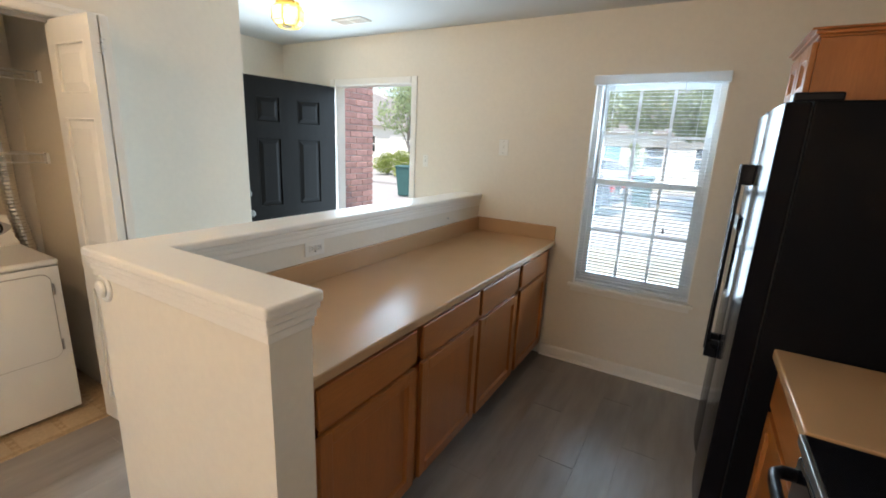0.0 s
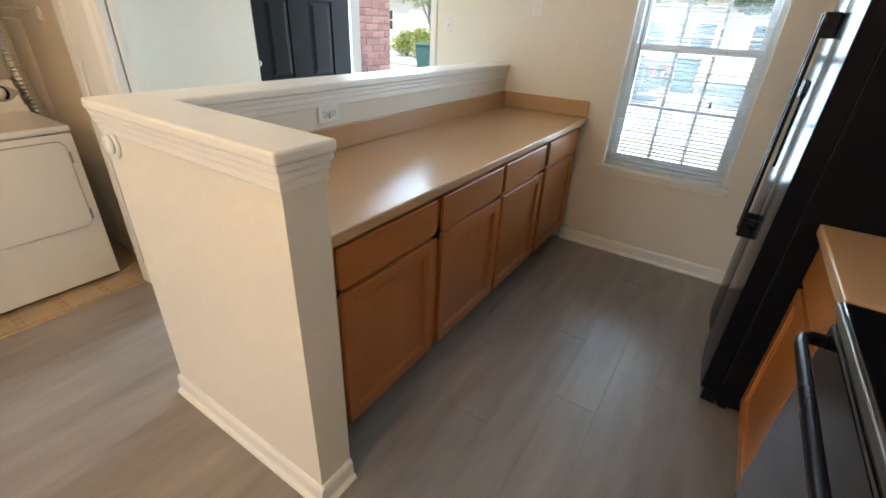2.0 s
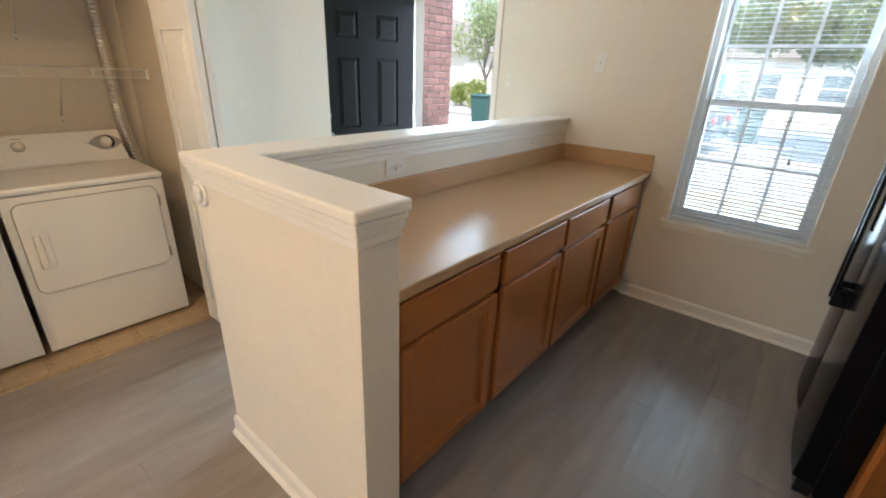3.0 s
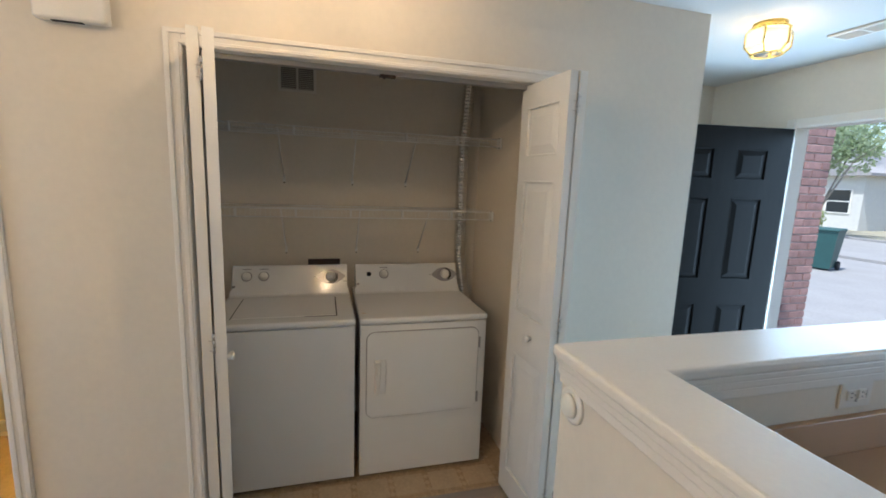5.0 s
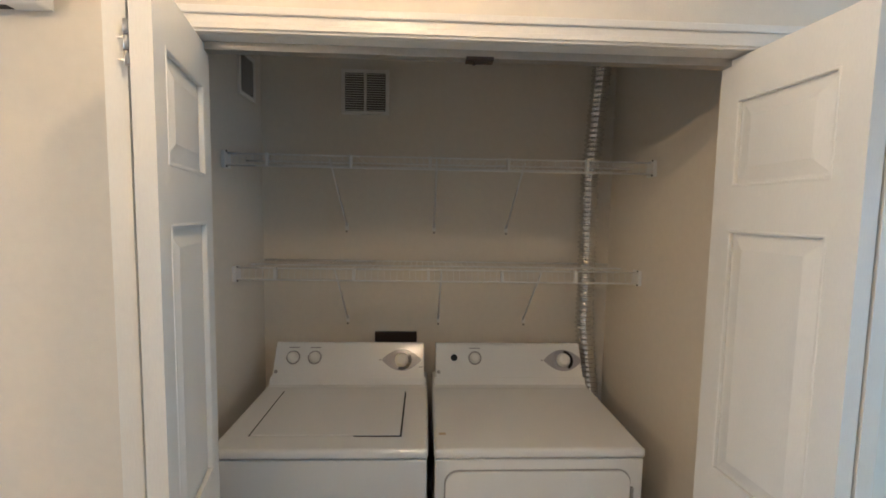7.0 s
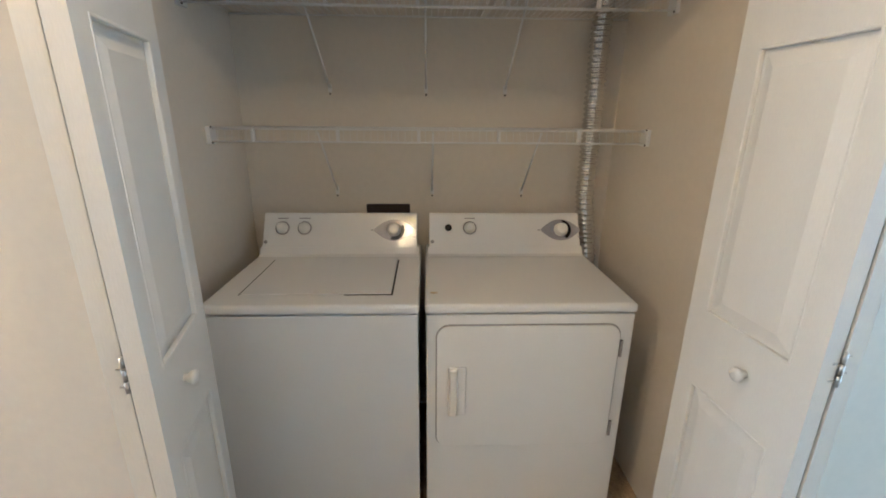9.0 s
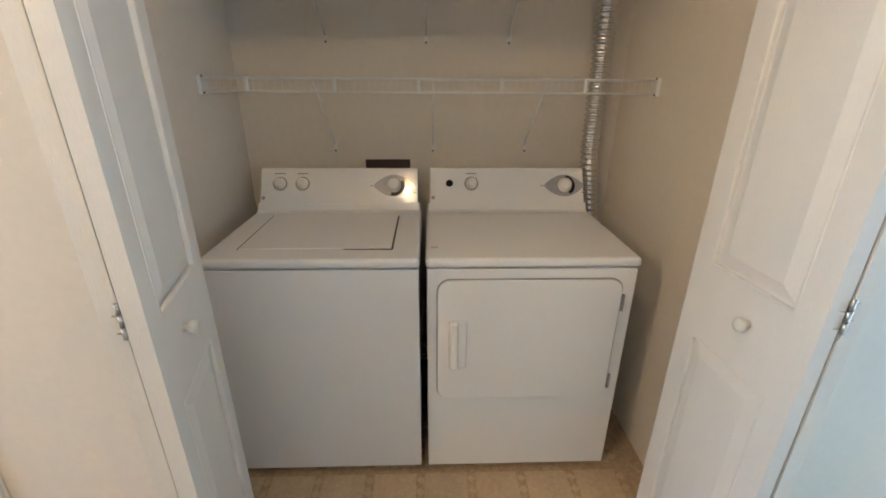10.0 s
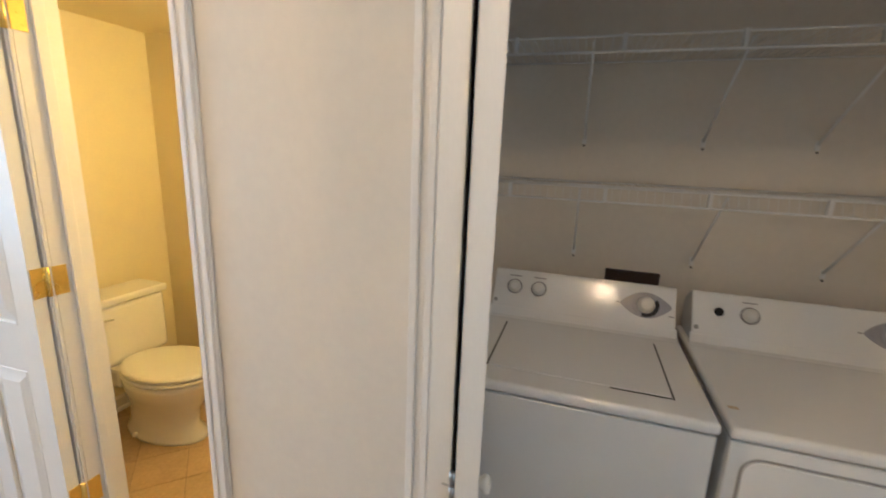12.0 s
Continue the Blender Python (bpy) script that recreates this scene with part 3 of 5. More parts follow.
# bathroom door, folded right back against the hall wall
bd = thing("door_2", (-2.576, -1.585, 0.012), "white panelled bathroom door folded back against the wall", "door", rz=-88, kind="structure")
f = panel_leaf(bd, 0.565, 2.03, 0.035, [(0.08, 0.25), (0.315, 0.485)], [(0.20, 0.80), (0.95, 1.56), (1.67, 1.90)], M_DOORW)
for z in (0.35, 1.083, 1.81):
    b = B()
    tube(b, (-0.005, -0.026, z - 0.045), (-0.005, -0.026, z + 0.045), 0.0075, 10)
    box(b, -0.0035, -0.001, -0.024, 0.014, z - 0.044, z + 0.044)
    for k in (-1, 0, 1):
        turned(b, [(0.004, 0), (0.003, 0.0012)], 8, "x", (-0.005, -0.002, z + k * 0.028))
    part("hinge", b, M_BRASS, bd, "polished brass hinge with screws")
    b = B()
    box(b, -0.034, 0.004, 0.0, 0.0025, z + 0.012 - 0.044, z + 0.012 + 0.044)
    for k in (-1, 0, 1):
        turned(b, [(0.004, 0.002), (0.003, 0.0037)], 8, "y", (-0.016 - 0.008 * abs(k), 0, z + 0.012 + k * 0.028))
    o = part("jamb_hinge", b, M_BRASS, bath_frame, "brass hinge leaf let into the jamb")
    o.location = (0.0, -0.2725, 0.0)

# ---- counter run under the half wall ----
YC0, YC1 = Y1 - 0.024, N
XB = X1 - 0.024                             # kitchen face of the half wall
b = B()
box(b, XB, -0.880, YC0, YC1, 0.878, 0.916, 0.006, 3)
counter = tagged(new("countertop", mesh_of("countertop", b, M_LAMINATE)), "tan speckled laminate countertop along the half wall", "countertop")
b = B()
box(b, XB, XB + 0.019, YC0, YC1 - 0.019, 0.9165, 1.020, 0.003)
part("backsplash", b, M_LAMINATE, counter)
b = B()
box(b, XB, -0.886, YC1 - 0.019, YC1, 0.9165, 1.020, 0.003)
part("side_splash", b, M_LAMINATE, counter)


def cabinet_door(parent, x, y0, y1, z0, z1, sign):
    """Framed door on the x face, its panel set back; sign: the way it looks along x."""
    t, s = 0.019, 0.052
    xa, xb = sorted((x, x + sign * t))
    b = B()
    rings = []
    for ins, dep in ((-0.004, 0.001), (0.0, 0.0145), (0.010, 0.006), (0.012, 0.006)):
        q = x + sign * dep
        rings.append([(q, y0 + s + ins, z0 + s + ins), (q, y1 - s - ins, z0 + s + ins), (q, y1 - s - ins, z1 - s - ins), (q, y0 + s + ins, z1 - s - ins)])
    loft(b, rings, False)
    ob = part("door", b, M_OAK, parent)
    for a, c in ((y0, y0 + s), (y1 - s, y1)):
        part("stile", box(B(), xa, xb, a, c, z0, z1, 0.003), M_OAK, ob)
    for d, e in ((z0, z0 + s), (z1 - s, z1)):
        part("rail", box(B(), xa, xb, y0 + s, y1 - s, d, e, 0.003), M_OAKH, ob)
    return ob


def base_cabinet(name, x_face, x_back, y0, y1, fronts, label, group):
    """Face-frame base unit along y; fronts: (y0, y1) of each drawer and door pair."""
    sign = 1 if x_face > x_back else -1
    c = thing(name, (x_face, (y0 + y1) / 2, 0), label, "cabinet", group=group)
    m = (y0 + y1) / 2
    d = (x_back - x_face)
    b = B()
    lo, hi = sorted((-sign * 0.02, d))
    box(b, lo, hi, y0 - m, y1 - m, 0.112, 0.877)
    part("body", b, M_OAK, c)
    b = B()
    lo, hi = sorted((0, -sign * 0.0195))
    cuts = sorted([y0] + [v for f in fronts for v in f] + [y1])
    box(b, lo, hi, y0 - m, y1 - m, 0.842, 0.875, 0.001, 1)
    box(b, lo, hi, y0 - m, y1 - m, 0.675, 0.72, 0.001, 1)
    box(b, lo, hi, y0 - m, y1 - m, 0.112, 0.145, 0.001, 1)
    for i in range(0, len(cuts), 2):
        lo2, hi2 = sorted((0, -sign * 0.019))
        box(b, lo2, hi2, cuts[i] - m - (0.012 if i else 0), cuts[i + 1] - m + (0.012 if i + 1 < len(cuts) - 1 else 0), 0.1125, 0.8745)
    part("face_frame", b, M_OAK, c)
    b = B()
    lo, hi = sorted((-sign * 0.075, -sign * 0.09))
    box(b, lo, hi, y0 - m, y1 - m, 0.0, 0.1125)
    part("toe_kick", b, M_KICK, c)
    for f0, f1 in fronts:
        b = B()
        lo, hi = sorted((sign * 0.0005, sign * 0.0195))
        box(b, lo, hi, f0 - m, f1 - m, 0.708, 0.852, 0.006, 3)
        part("drawer_front", b, M_OAKH, c)
        cabinet_door(c, sign * 0.0005, f0 - m, f1 - m, 0.125, 0.684, sign)
    return c


GR = "honey maple base cabinets"
base_cabinet("base_cabinet", -0.920, XB + 0.01, 0.846, 2.006, [(0.898, 1.418), (1.463, 1.992)], "honey maple base cabinet with two drawers over doors", GR)
base_cabinet("base_cabinet", -0.920, XB + 0.01, 2.008, N - 0.003, [(2.024, 2.545), (2.605, 3.130)], "honey maple base cabinet with two drawers, against the wall", GR)
solid("cabinet_filler", box(B(), -0.94, -0.921, YC0 + 0.001, 0.8455, 0.112, 0.877), M_OAK, "maple filler strip beside the half wall", "filler", kind="")

# ---- kitchen side with fridge and range ----
E = 0.94
c2 = tagged(new("countertop", mesh_of("countertop", box(B(), 0.288, E, 1.376, 1.930, 0.878, 0.916, 0.006, 3), M_LAMINATE)), "tan laminate countertop between range and refrigerator", "countertop")
part("backsplash", box(B(), E - 0.019, E, 1.376, 1.930, 0.9165, 1.018, 0.003), M_LAMINATE, c2)
base_cabinet("base_cabinet", 0.328, E - 0.01, 1.379, 1.927, [(1.404, 1.902)], "narrow honey maple base cabinet beside the range", GR)

fr = thing("refrigerator", (0.155, 1.936, 0), "black side-by-side refrigerator with glossy doors", "refrigerator")
FD, FW, FH = 0.785, 0.83, 1.775
part("body", box(B(), 0.085, FD, 0, FW, 0.045, FH - 0.015, 0.006), M_FRIDGE, fr)
part("base_grille", box(B(), 0.03, 0.085, 0.02, FW - 0.02, 0.02, 0.095, 0.004), M_BLACK, fr)
for y in (0.06, FW - 0.06):
    b = B()
    turned(b, [(0.022, 0.0), (0.022, 0.025), (0.015, 0.045)], 12, at=(0.12, y, 0))
    part("foot", b, M_BLACK, fr)
    b = B()
    turned(b, [(0.022, 0.0), (0.022, 0.045)], 12, at=(FD - 0.08, y, 0))
    part("roller", b, M_BLACK, fr)
for y0, y1 in ((0.0, 0.452), (0.458, FW)):
    n = 10
    w = y1 - y0
    pts = [(0.080, y0), (0.080, y1)]
    for i in range(n + 1):
        u = 1 - i / n
        pts.append((0.022 - 0.022 * math.sin(math.pi * (0.1 + 0.8 * u)) ** 0.6, y0 + u * w))
    b = B()
    prism(b, pts, "z", 0.10, FH - 0.02, 0.004)
    d = part("door", b, M_FRIDGEGLOSS, fr)
    part("gasket", box(B(), 0.080, 0.085, y0 + 0.01, y1 - 0.01, 0.105, FH - 0.03), M_DARK, fr)
    hy = 0.405 if y0 == 0 else 0.500
    b = B()
    for z0, z1 in ((1.46, 1.545), (0.66, 0.745)):
        box(b, -0.044, 0.006, hy - 0.012, hy + 0.012, z0, z1, 0.006)
    box(b, -0.048, -0.034, hy - 0.011, hy + 0.011, 0.66, 1.545, 0.005)
    part("handle", b, M_BLACK, d)
for y in (0.05, FW - 0.05):
    part("hinge_cover", box(B(), 0.03, 0.16, y - 0.035, y + 0.035, FH - 0.016, FH + 0.012, 0.006), M_BLACK, fr)
disp = part("dispenser", box(B(), -0.006, 0.01, 0.56, 0.74, 0.95, 1.30, 0.004), M_BLACKGLASS, fr, "recessed black ice and water dispenser")
part("bezel", box(B(), -0.010, -0.006, 0.555, 0.745, 1.24, 1.305, 0.002), M_BLACK, disp)
part("logo_plate", box(B(), -0.004, 0.004, 0.27, 0.36, 1.60, 1.64, 0.001), M_GREY, fr)

uc = thing("wall_cabinet", (0.262, 2.25, 1.792), "honey maple cabinet with crown moulding above the refrigerator", "cabinet")
part("body", box(B(), 0, E - 0.262, 0, 0.48, 0, 0.215), M_OAK, uc)
cabinet_door(uc, -0.0005, 0.012, 0.236, 0.01, 0.205, -1)
cabinet_door(uc, -0.0005, 0.244, 0.468, 0.01, 0.205, -1)
b = B()
for d0, z0, z1 in ((0.008, 0.2155, 0.225), (0.020, 0.225, 0.238), (0.034, 0.238, 0.246)):
    box(b, -d0, E - 0.262, -d0, 0.48 + d0, z0, z1, 0.003)
part("crown", b, M_OAKH, uc)

st = thing("range", (0.285, 0.612, 0), "black freestanding electric range with a smooth top", "range")
part("body", box(B(), 0.03, 0.645, 0, 0.756, 0.03, 0.890, 0.004), M_BLACK, st)
part("cooktop", box(B(), 0.0, 0.60, -0.002, 0.758, 0.8905, 0.914, 0.006, 3), M_BLACKGLASS, st, "glossy black glass cooktop")
part("cooktop_trim", box(B(), -0.008, 0.004, -0.002, 0.758, 0.885, 0.911, 0.003), M_STEEL, st)
b = B()
prism(b, [(0.60, 0.8905), (0.645, 0.8905), (0.645, 1.08), (0.615, 1.08)], "y", 0.0, 0.756, 0.004)
bg = part("backguard", b, M_BLACKGLASS, st)
for y in (0.08, 0.17, 0.58, 0.67):
    b = B()
    turned(b, [(0.020, 0), (0.018, -0.018), (0.006, -0.022)], 14, "x", (0.607, y, 0.99))
    part("knob", b, M_BLACK, bg)
od = part("oven_door", box(B(), 0.0, 0.030, 0.004, 0.752, 0.22, 0.855, 0.008, 3), M_BLACKGLASS, st)
part("oven_window", box(B(), -0.002, 0.0, 0.13, 0.63, 0.36, 0.66, 0.0008, 1), M_BLACKGLASS, od)
b = B()
path = [(0.004, 0.06), (-0.030, 0.066), (-0.048, 0.085), (-0.052, 0.12), (-0.052, 0.665), (-0.048, 0.700), (-0.030, 0.718), (0.004, 0.722)]
rings = []
for i, (x, y) in enumerate(path):
    p0, p1 = path[max(i - 1, 0)], path[min(i + 1, len(path) - 1)]
    tx, ty = p1[0] - p0[0], p1[1] - p0[1]
    l = math.hypot(tx, ty)
    nx, ny = ty / l, -tx / l
    rings.append([(x + nx * 0.013 * math.cos(a), y + ny * 0.013 * math.cos(a), 0.815 + 0.018 * math.sin(a)) for a in [j * math.tau / 12 for j in range(12)]])
loft(b, rings)
part("handle", b, M_BLACK, od, "glossy black bowed oven handle")
part("control_strip", box(B(), 0.004, 0.030, 0.004, 0.752, 0.860, 0.884, 0.003), M_BLACK, st)
part("drawer", box(B(), 0.004, 0.030, 0.004, 0.752, 0.045, 0.212, 0.006), M_BLACK, st)


# ---- washer and dryer ----
AW, AD = 0.688, 0.70


def appliance(name, at, label, lid):
    """Top: deck with rounded corners, tilted console at the back. Front looks along +x; local y 0..AW."""
    a = thing(name, at, label, "washing machine" if lid else "tumble dryer")
    part("cabinet", box(B(), -AD + 0.02, -0.012, 0.004, AW - 0.004, 0.022, 0.860, 0.006), M_ENAMEL, a)
    part("front_panel", box(B(), -0.012, 0.0, 0.004, AW - 0.004, 0.024, 0.859, 0.005, 3), M_ENAMEL, a)
    for x in (-AD + 0.07, -0.06):
        for y in (0.06, AW - 0.06):
            b = B()
            turned(b, [(0.02, -0.0), (0.02, 0.012), (0.008, 0.014), (0.008, 0.024)], 12, at=(x, y, 0))
            part("levelling_foot", b, M_GREY, a)
    b = B()
    box(b, -AD + 0.02, 0.008, 0.0, AW, 0.864, 0.897, 0.012, 3)
    deck = part("deck", b, M_ENAMEL, a)
    # console: wedge with rounded top
    xc = -0.503
    b = B()
    prism(b, [(xc, 0.897), (xc - 0.012, 0.930), (xc - 0.0795, 1.052), (xc - 0.087, 1.061), (xc - 0.097, 1.061), (-AD + 0.02, 1.01), (-AD + 0.02, 0.897)], "y", 0.016, AW - 0.016, 0.005)
    con = part("console", b, M_ENAMEL, a)
    b = B()
    prism(b, [(xc + 0.022, 0.8975), (xc + 0.004, 0.903), (xc - 0.011, 0.930), (xc - 0.02, 0.930), (xc - 0.02, 0.8975)], "y", 0.010, AW - 0.010, 0.002)
    part("console_foot", b, M_ENAMEL, a)
    slope = Vector((0.875, 0, 0.485)).normalized()

    def on_console(name, y, h, profile, material, n=20, sy=1.0, label="", parent=con, lift=0.0):
        b = B()
        if profile:
            turned(b, profile, n, sx=sy, sy=1.0)
        else:
            eye = [(0.086 * math.cos(t), 0.047 * math.sin(t) * (1 - 0.55 * abs(math.cos(t)) ** 2.2)) for t in [j * math.tau / 40 for j in range(40)]]
            prism(b, eye, "z", 0.0, 0.0014)
        x = xc - 0.012 - (h - 0.930) * 0.554
        o = part(name, b, material, parent, label)
        o.matrix_basis = Matrix.Translation(Vector((x, y, h)) + slope * lift) @ slope.to_track_quat("Z", "Y").to_matrix().to_4x4()
        return o

    small = [(0.024, 0), (0.024, 0.004), (0.021, 0.006), (0.019, 0.022), (0.016, 0.025), (0.004, 0.025)]
    ring = [(0.030, 0.0), (0.030, 0.0016), (0.026, 0.002)]
    big = [(0.030, 0), (0.030, 0.006), (0.026, 0.010), (0.024, 0.026), (0.020, 0.029), (0.005, 0.029)]
    arc0 = -110 if lid else -60
    yd = 0.572 if lid else 0.589
    plate_ob = on_console("dial_plate", yd, 0.995, None, M_GREYPLATE, label="grey eye-shaped dial plate")
    on_console("dial_ring", yd, 0.995, [(0.044, 0), (0.044, 0.0020), (0.042, 0.0024)], M_GREYPLATE, 28, lift=0.0012)
    b = B()
    for i in range(14):
        t0, t1 = radians(arc0 + i * 10), radians(arc0 + (i + 1) * 10)
        prism(b, [(0.0305 * math.cos(t0), 0.0305 * math.sin(t0)), (0.0445 * math.cos(t0), 0.0445 * math.sin(t0)), (0.0445 * math.cos(t1), 0.0445 * math.sin(t1)), (0.0305 * math.cos(t1), 0.0305 * math.sin(t1))], "z", 0.0038, 0.0056)
    part("dial_scale", b, M_BLACK, plate_ob, "dark printed arc around the dial")
    on_console("timer_dial", yd, 0.995, big, M_PLASTIC, 28, lift=0.004, label="white timer dial")
    ks = ((0.097, 0.190) if lid else (0.192,))
    for y in ks:
        on_console("knob_ring", y, 1.003, ring, M_GREY, 24)
        k = on_console("knob", y, 1.003, small, M_PLASTIC, 20, lift=0.0016)
    if not lid:
        on_console("push_button", 0.099, 1.004, [(0.015, 0), (0.015, 0.003), (0.012, 0.005), (0.003, 0.006)], M_BLACK, 16, label="dark round start button")
    on_console("badge", 0.030, 0.950, [(0.008, 0), (0.008, 0.001), (0.006, 0.0014)], M_GREY, 14)
    # printed markings, unreadable at this size
    for y, h, w in [(k, 1.041, 0.045) for k in ks] + [(yd - 0.095, 0.995, 0.012), (yd + 0.085, 0.968, 0.018)]:
        b = B()
        box(b, -w / 2, w / 2, -0.002, 0.002, 0.0, 0.0008)
        o = part("printed_mark", b, M_PRINT, con)
        x = xc - 0.012 - (h - 0.930) * 0.554
        zx = slope
        m = Matrix(((0, -0.485, zx.x, x), (1, 0, 0, y), (0, 0.875, zx.z, h), (0, 0, 0, 1)))
        o.matrix_basis = m
    if lid:
        l0, l1, x0, x1 = 0.097, AW - 0.095, -0.440, -0.080
        g = 0.006
        for q in ((x0, x1, l0 - g, l0), (x0 + 0.004, x1, l1, l1 + g)):
            part("lid_gap", box(B(), *q, 0.8971, 0.8978), M_DARK, a)
        part("lid", box(B(), x0, x1 - 0.001, l0, l1, 0.8972, 0.9012, 0.002), M_ENAMEL, a)
        part("lid_gap_front", box(B(), x1, x1 + g, l1 - 0.155, l1 + g, 0.8971, 0.8979), M_DARK, a)
    else:
        y0, y1, z0, z1 = 0.034, AW - 0.044, 0.350, 0.826
        r = 0.045

        def rounded(i):
            pts = []
            for cy, cz, s in ((y1 - r, z1 - r, 0), (y0 + r, z1 - r, 90), (y0 + r, z0 + r, 180), (y1 - r, z0 + r, 270)):
                for j in range(6):
                    t = radians(s + j * 18)
                    pts.append((cy + (r - i) * math.cos(t), cz + (r - i) * math.sin(t)))
            return pts
        part("door_gap", prism(B(), rounded(0.0), "x", 0.0002, 0.0012), M_GREY, a)
        door = part("door", prism(B(), rounded(0.0045), "x", 0.0013, 0.009, 0.002), M_ENAMEL, a)
        b = B()
        hx = y0 + 0.042
        box(b, 0.0085, 0.0155, hx, hx + 0.060, 0.490, 0.676, 0.004)
        h = part("handle_recess", b, M_ENAMEL, door)
        part("handle", box(B(), 0.014, 0.030, hx + 0.002, hx + 0.030, 0.492, 0.674, 0.007, 3), M_PLASTIC, door)
        for z in (z0 + 0.07, z1 - 0.09):
            part("hinge", box(B(), 0.002, 0.011, y1 - 0.001, y1 + 0.007, z - 0.03, z + 0.03, 0.001), M_GREY, door)
        part("scorch_mark", box(B(), -0.10, -0.085, 0.018, 0.042, 0.8971, 0.8974), M_TILE, a)
    return a


appliance("washer", (-2.890, -0.434, 0), "white top-loading washing machine with control knobs", True)
appliance("dryer", (-2.890, 0.272, 0), "white front-loading tumble dryer with a square door", False)

# ---- closet fittings ----
YL, YR, XK = -0.525, 1.124, -3.625


def wire_shelf(z, depth, label, brackets):
    s = thing("wire_shelf", (XK, (YL + YR) / 2, z), label, "shelf", group="wire shelves in the closet")
    h = (YR - YL) / 2
    r = 0.0030
    for x, dz, nm in ((depth, 0, "front_rail"), (depth + 0.012, -0.045, "lip_rail"), (0.012, 0, "back_rail"), (depth * 0.5, -0.004, "middle_rail")):
        part(nm, tube(B(), (x, -h + 0.004, dz), (x, h - 0.004, dz), r + 0.0005, 8), M_WIRE, s)
    b = B()
    tube(b, (0.010, 0, 0.003), (depth, 0, 0.003), 0.0010, 5)
    tube(b, (depth, 0, 0.003), (depth + 0.013, 0, -0.045), 0.0009, 5)
    me = mesh_of("cross_wire", b, M_WIRE)
    n = int(2 * h / 0.0254)
    for i in range(n):
        piece("cross_wire", me, s, pose(0, -h + 0.012 + i * 0.0254, 0))
    for y in (-0.66, -0.35, -0.05, 0.25, 0.555):
        part("lip_clip", box(B(), depth - 0.003, depth + 0.016, y - 0.006, y + 0.006, -0.047, 0.004, 0.002), M_WIRE, s)
    for sgn in (-1, 1):
        y = sgn * (h - 0.008)
        part("end_bracket", box(B(), depth - 0.030, depth + 0.022, y - 0.008, y + 0.008, -0.055, 0.008, 0.003), M_WIRE, s)
        b = B()
        for zz in (0.006, -0.050):
            turned(b, [(0.0038, 0), (0.003, 0.003)], 8, "y", (depth + 0.018, y - sgn * 0.011, zz))
        part("screw", b, M_DARK, s)
    for y in brackets:
        yy = y - (YL + YR) / 2
        b = B()
        p, q = Vector((depth - 0.02, yy, -0.010)), Vector((0.004, yy, -0.275))
        tube(b, p, q, 0.0042, 8)
        box(b, 0.0, 0.005, yy - 0.008, yy + 0.008, -0.295, -0.262, 0.001)
        part("support_brace", b, M_WIRE, s)
        b = B()
        turned(b, [(0.0042, 0.004), (0.0036, 0.007)], 8, "x", (0.002, yy, -0.302))
        part("brace_screw", b, M_DARK, s)
    return s


wire_shelf(1.415, 0.315, "white wire shelf with braces above the machines", (-0.131, 0.303, 0.718))
wire_shelf(1.855, 0.385, "white wire shelf near the top of the closet", (-0.135, 0.276, 0.62))


def louvre_vent(name, m, w, h, cols, rows, label, behind=M_KICK):
    v = thing(name, (0, 0, 0), label, "vent")
    v.matrix_basis = m
    b = B()
    e = 0.016
    box(b, -w / 2 - e, w / 2 + e, 0, 0.003, -h / 2 - e, h / 2 + e, 0.001, 1)
    part("backing", b, M_TRIM, v)
    # flat plate: the shade inside the duct is put into its colour
    part("duct_shade_plate", box(B(), -w / 2, w / 2, -0.0035, -0.0002, -h / 2, h / 2), behind, v)
    b = B()
    for x0, x1, z0, z1 in ((-w / 2 - e, -w / 2, -h / 2 - e, h / 2 + e), (w / 2, w / 2 + e, -h / 2 - e, h / 2 + e), (-w / 2, w / 2, h / 2, h / 2 + e), (-w / 2, w / 2, -h / 2 - e, -h / 2)):
        box(b, x0, x1, -0.008, -0.0001, z0, z1, 0.002)
    for c in range(1, cols):
        x = -w / 2 + w * c / cols
        box(b, x - 0.006, x + 0.006, -0.0075, -0.0036, -h / 2, h / 2)
    part("frame", b, M_TRIM, v)
    sb = box(B(), -w / 2 + 0.001, w / 2 - 0.001, -0.0038, 0.0026, -0.0006, 0.0006)
    me = mesh_of("slat", sb, M_TRIM)
    for i in range(rows):
        piece("slat", me, v, pose(0, -0.0042, -h / 2 + h * (i + 0.5) / rows, 35))
    return v


louvre_vent("wall_vent", pose(XK + 0.001, -0.050, 2.194, 0, 0, 90) @ pose(0, -0.004, 0), 0.185, 0.170, 2, 16, "white louvred vent high on the closet back wall", M_VENT)
louvre_vent("wall_vent", pose(-3.45, YL + 0.001, 2.20, 0, 0, 180) @ pose(0, -0.004, 0), 0.13, 0.150, 1, 14, "white louvred vent on the closet side wall", M_VENT)
louvre_vent("ceiling_vent", pose(-2.48, 2.78, TOP - 0.001) @ pose(0, 0, 0, 90, 0, 0) @ pose(0, -0.004, 0), 0.25, 0.10, 2, 9, "white metal ceiling register in the foyer", M_GREY)

ob = thing("outlet_box", (XK, 0.100, 0.996), "washer outlet box with its recess shade drawn in dark brown", "outlet box")
# solid block; its dark brown stands in for shade in the recess
part("box", box(B(), 0.0, 0.018, -0.10, 0.10, -0.09, 0.078, 0.003), M_BROWNBOX, ob)
part("flange", box(B(), 0.018, 0.021, -0.10, 0.10, 0.064, 0.078, 0.001), M_BROWNBOX, ob)

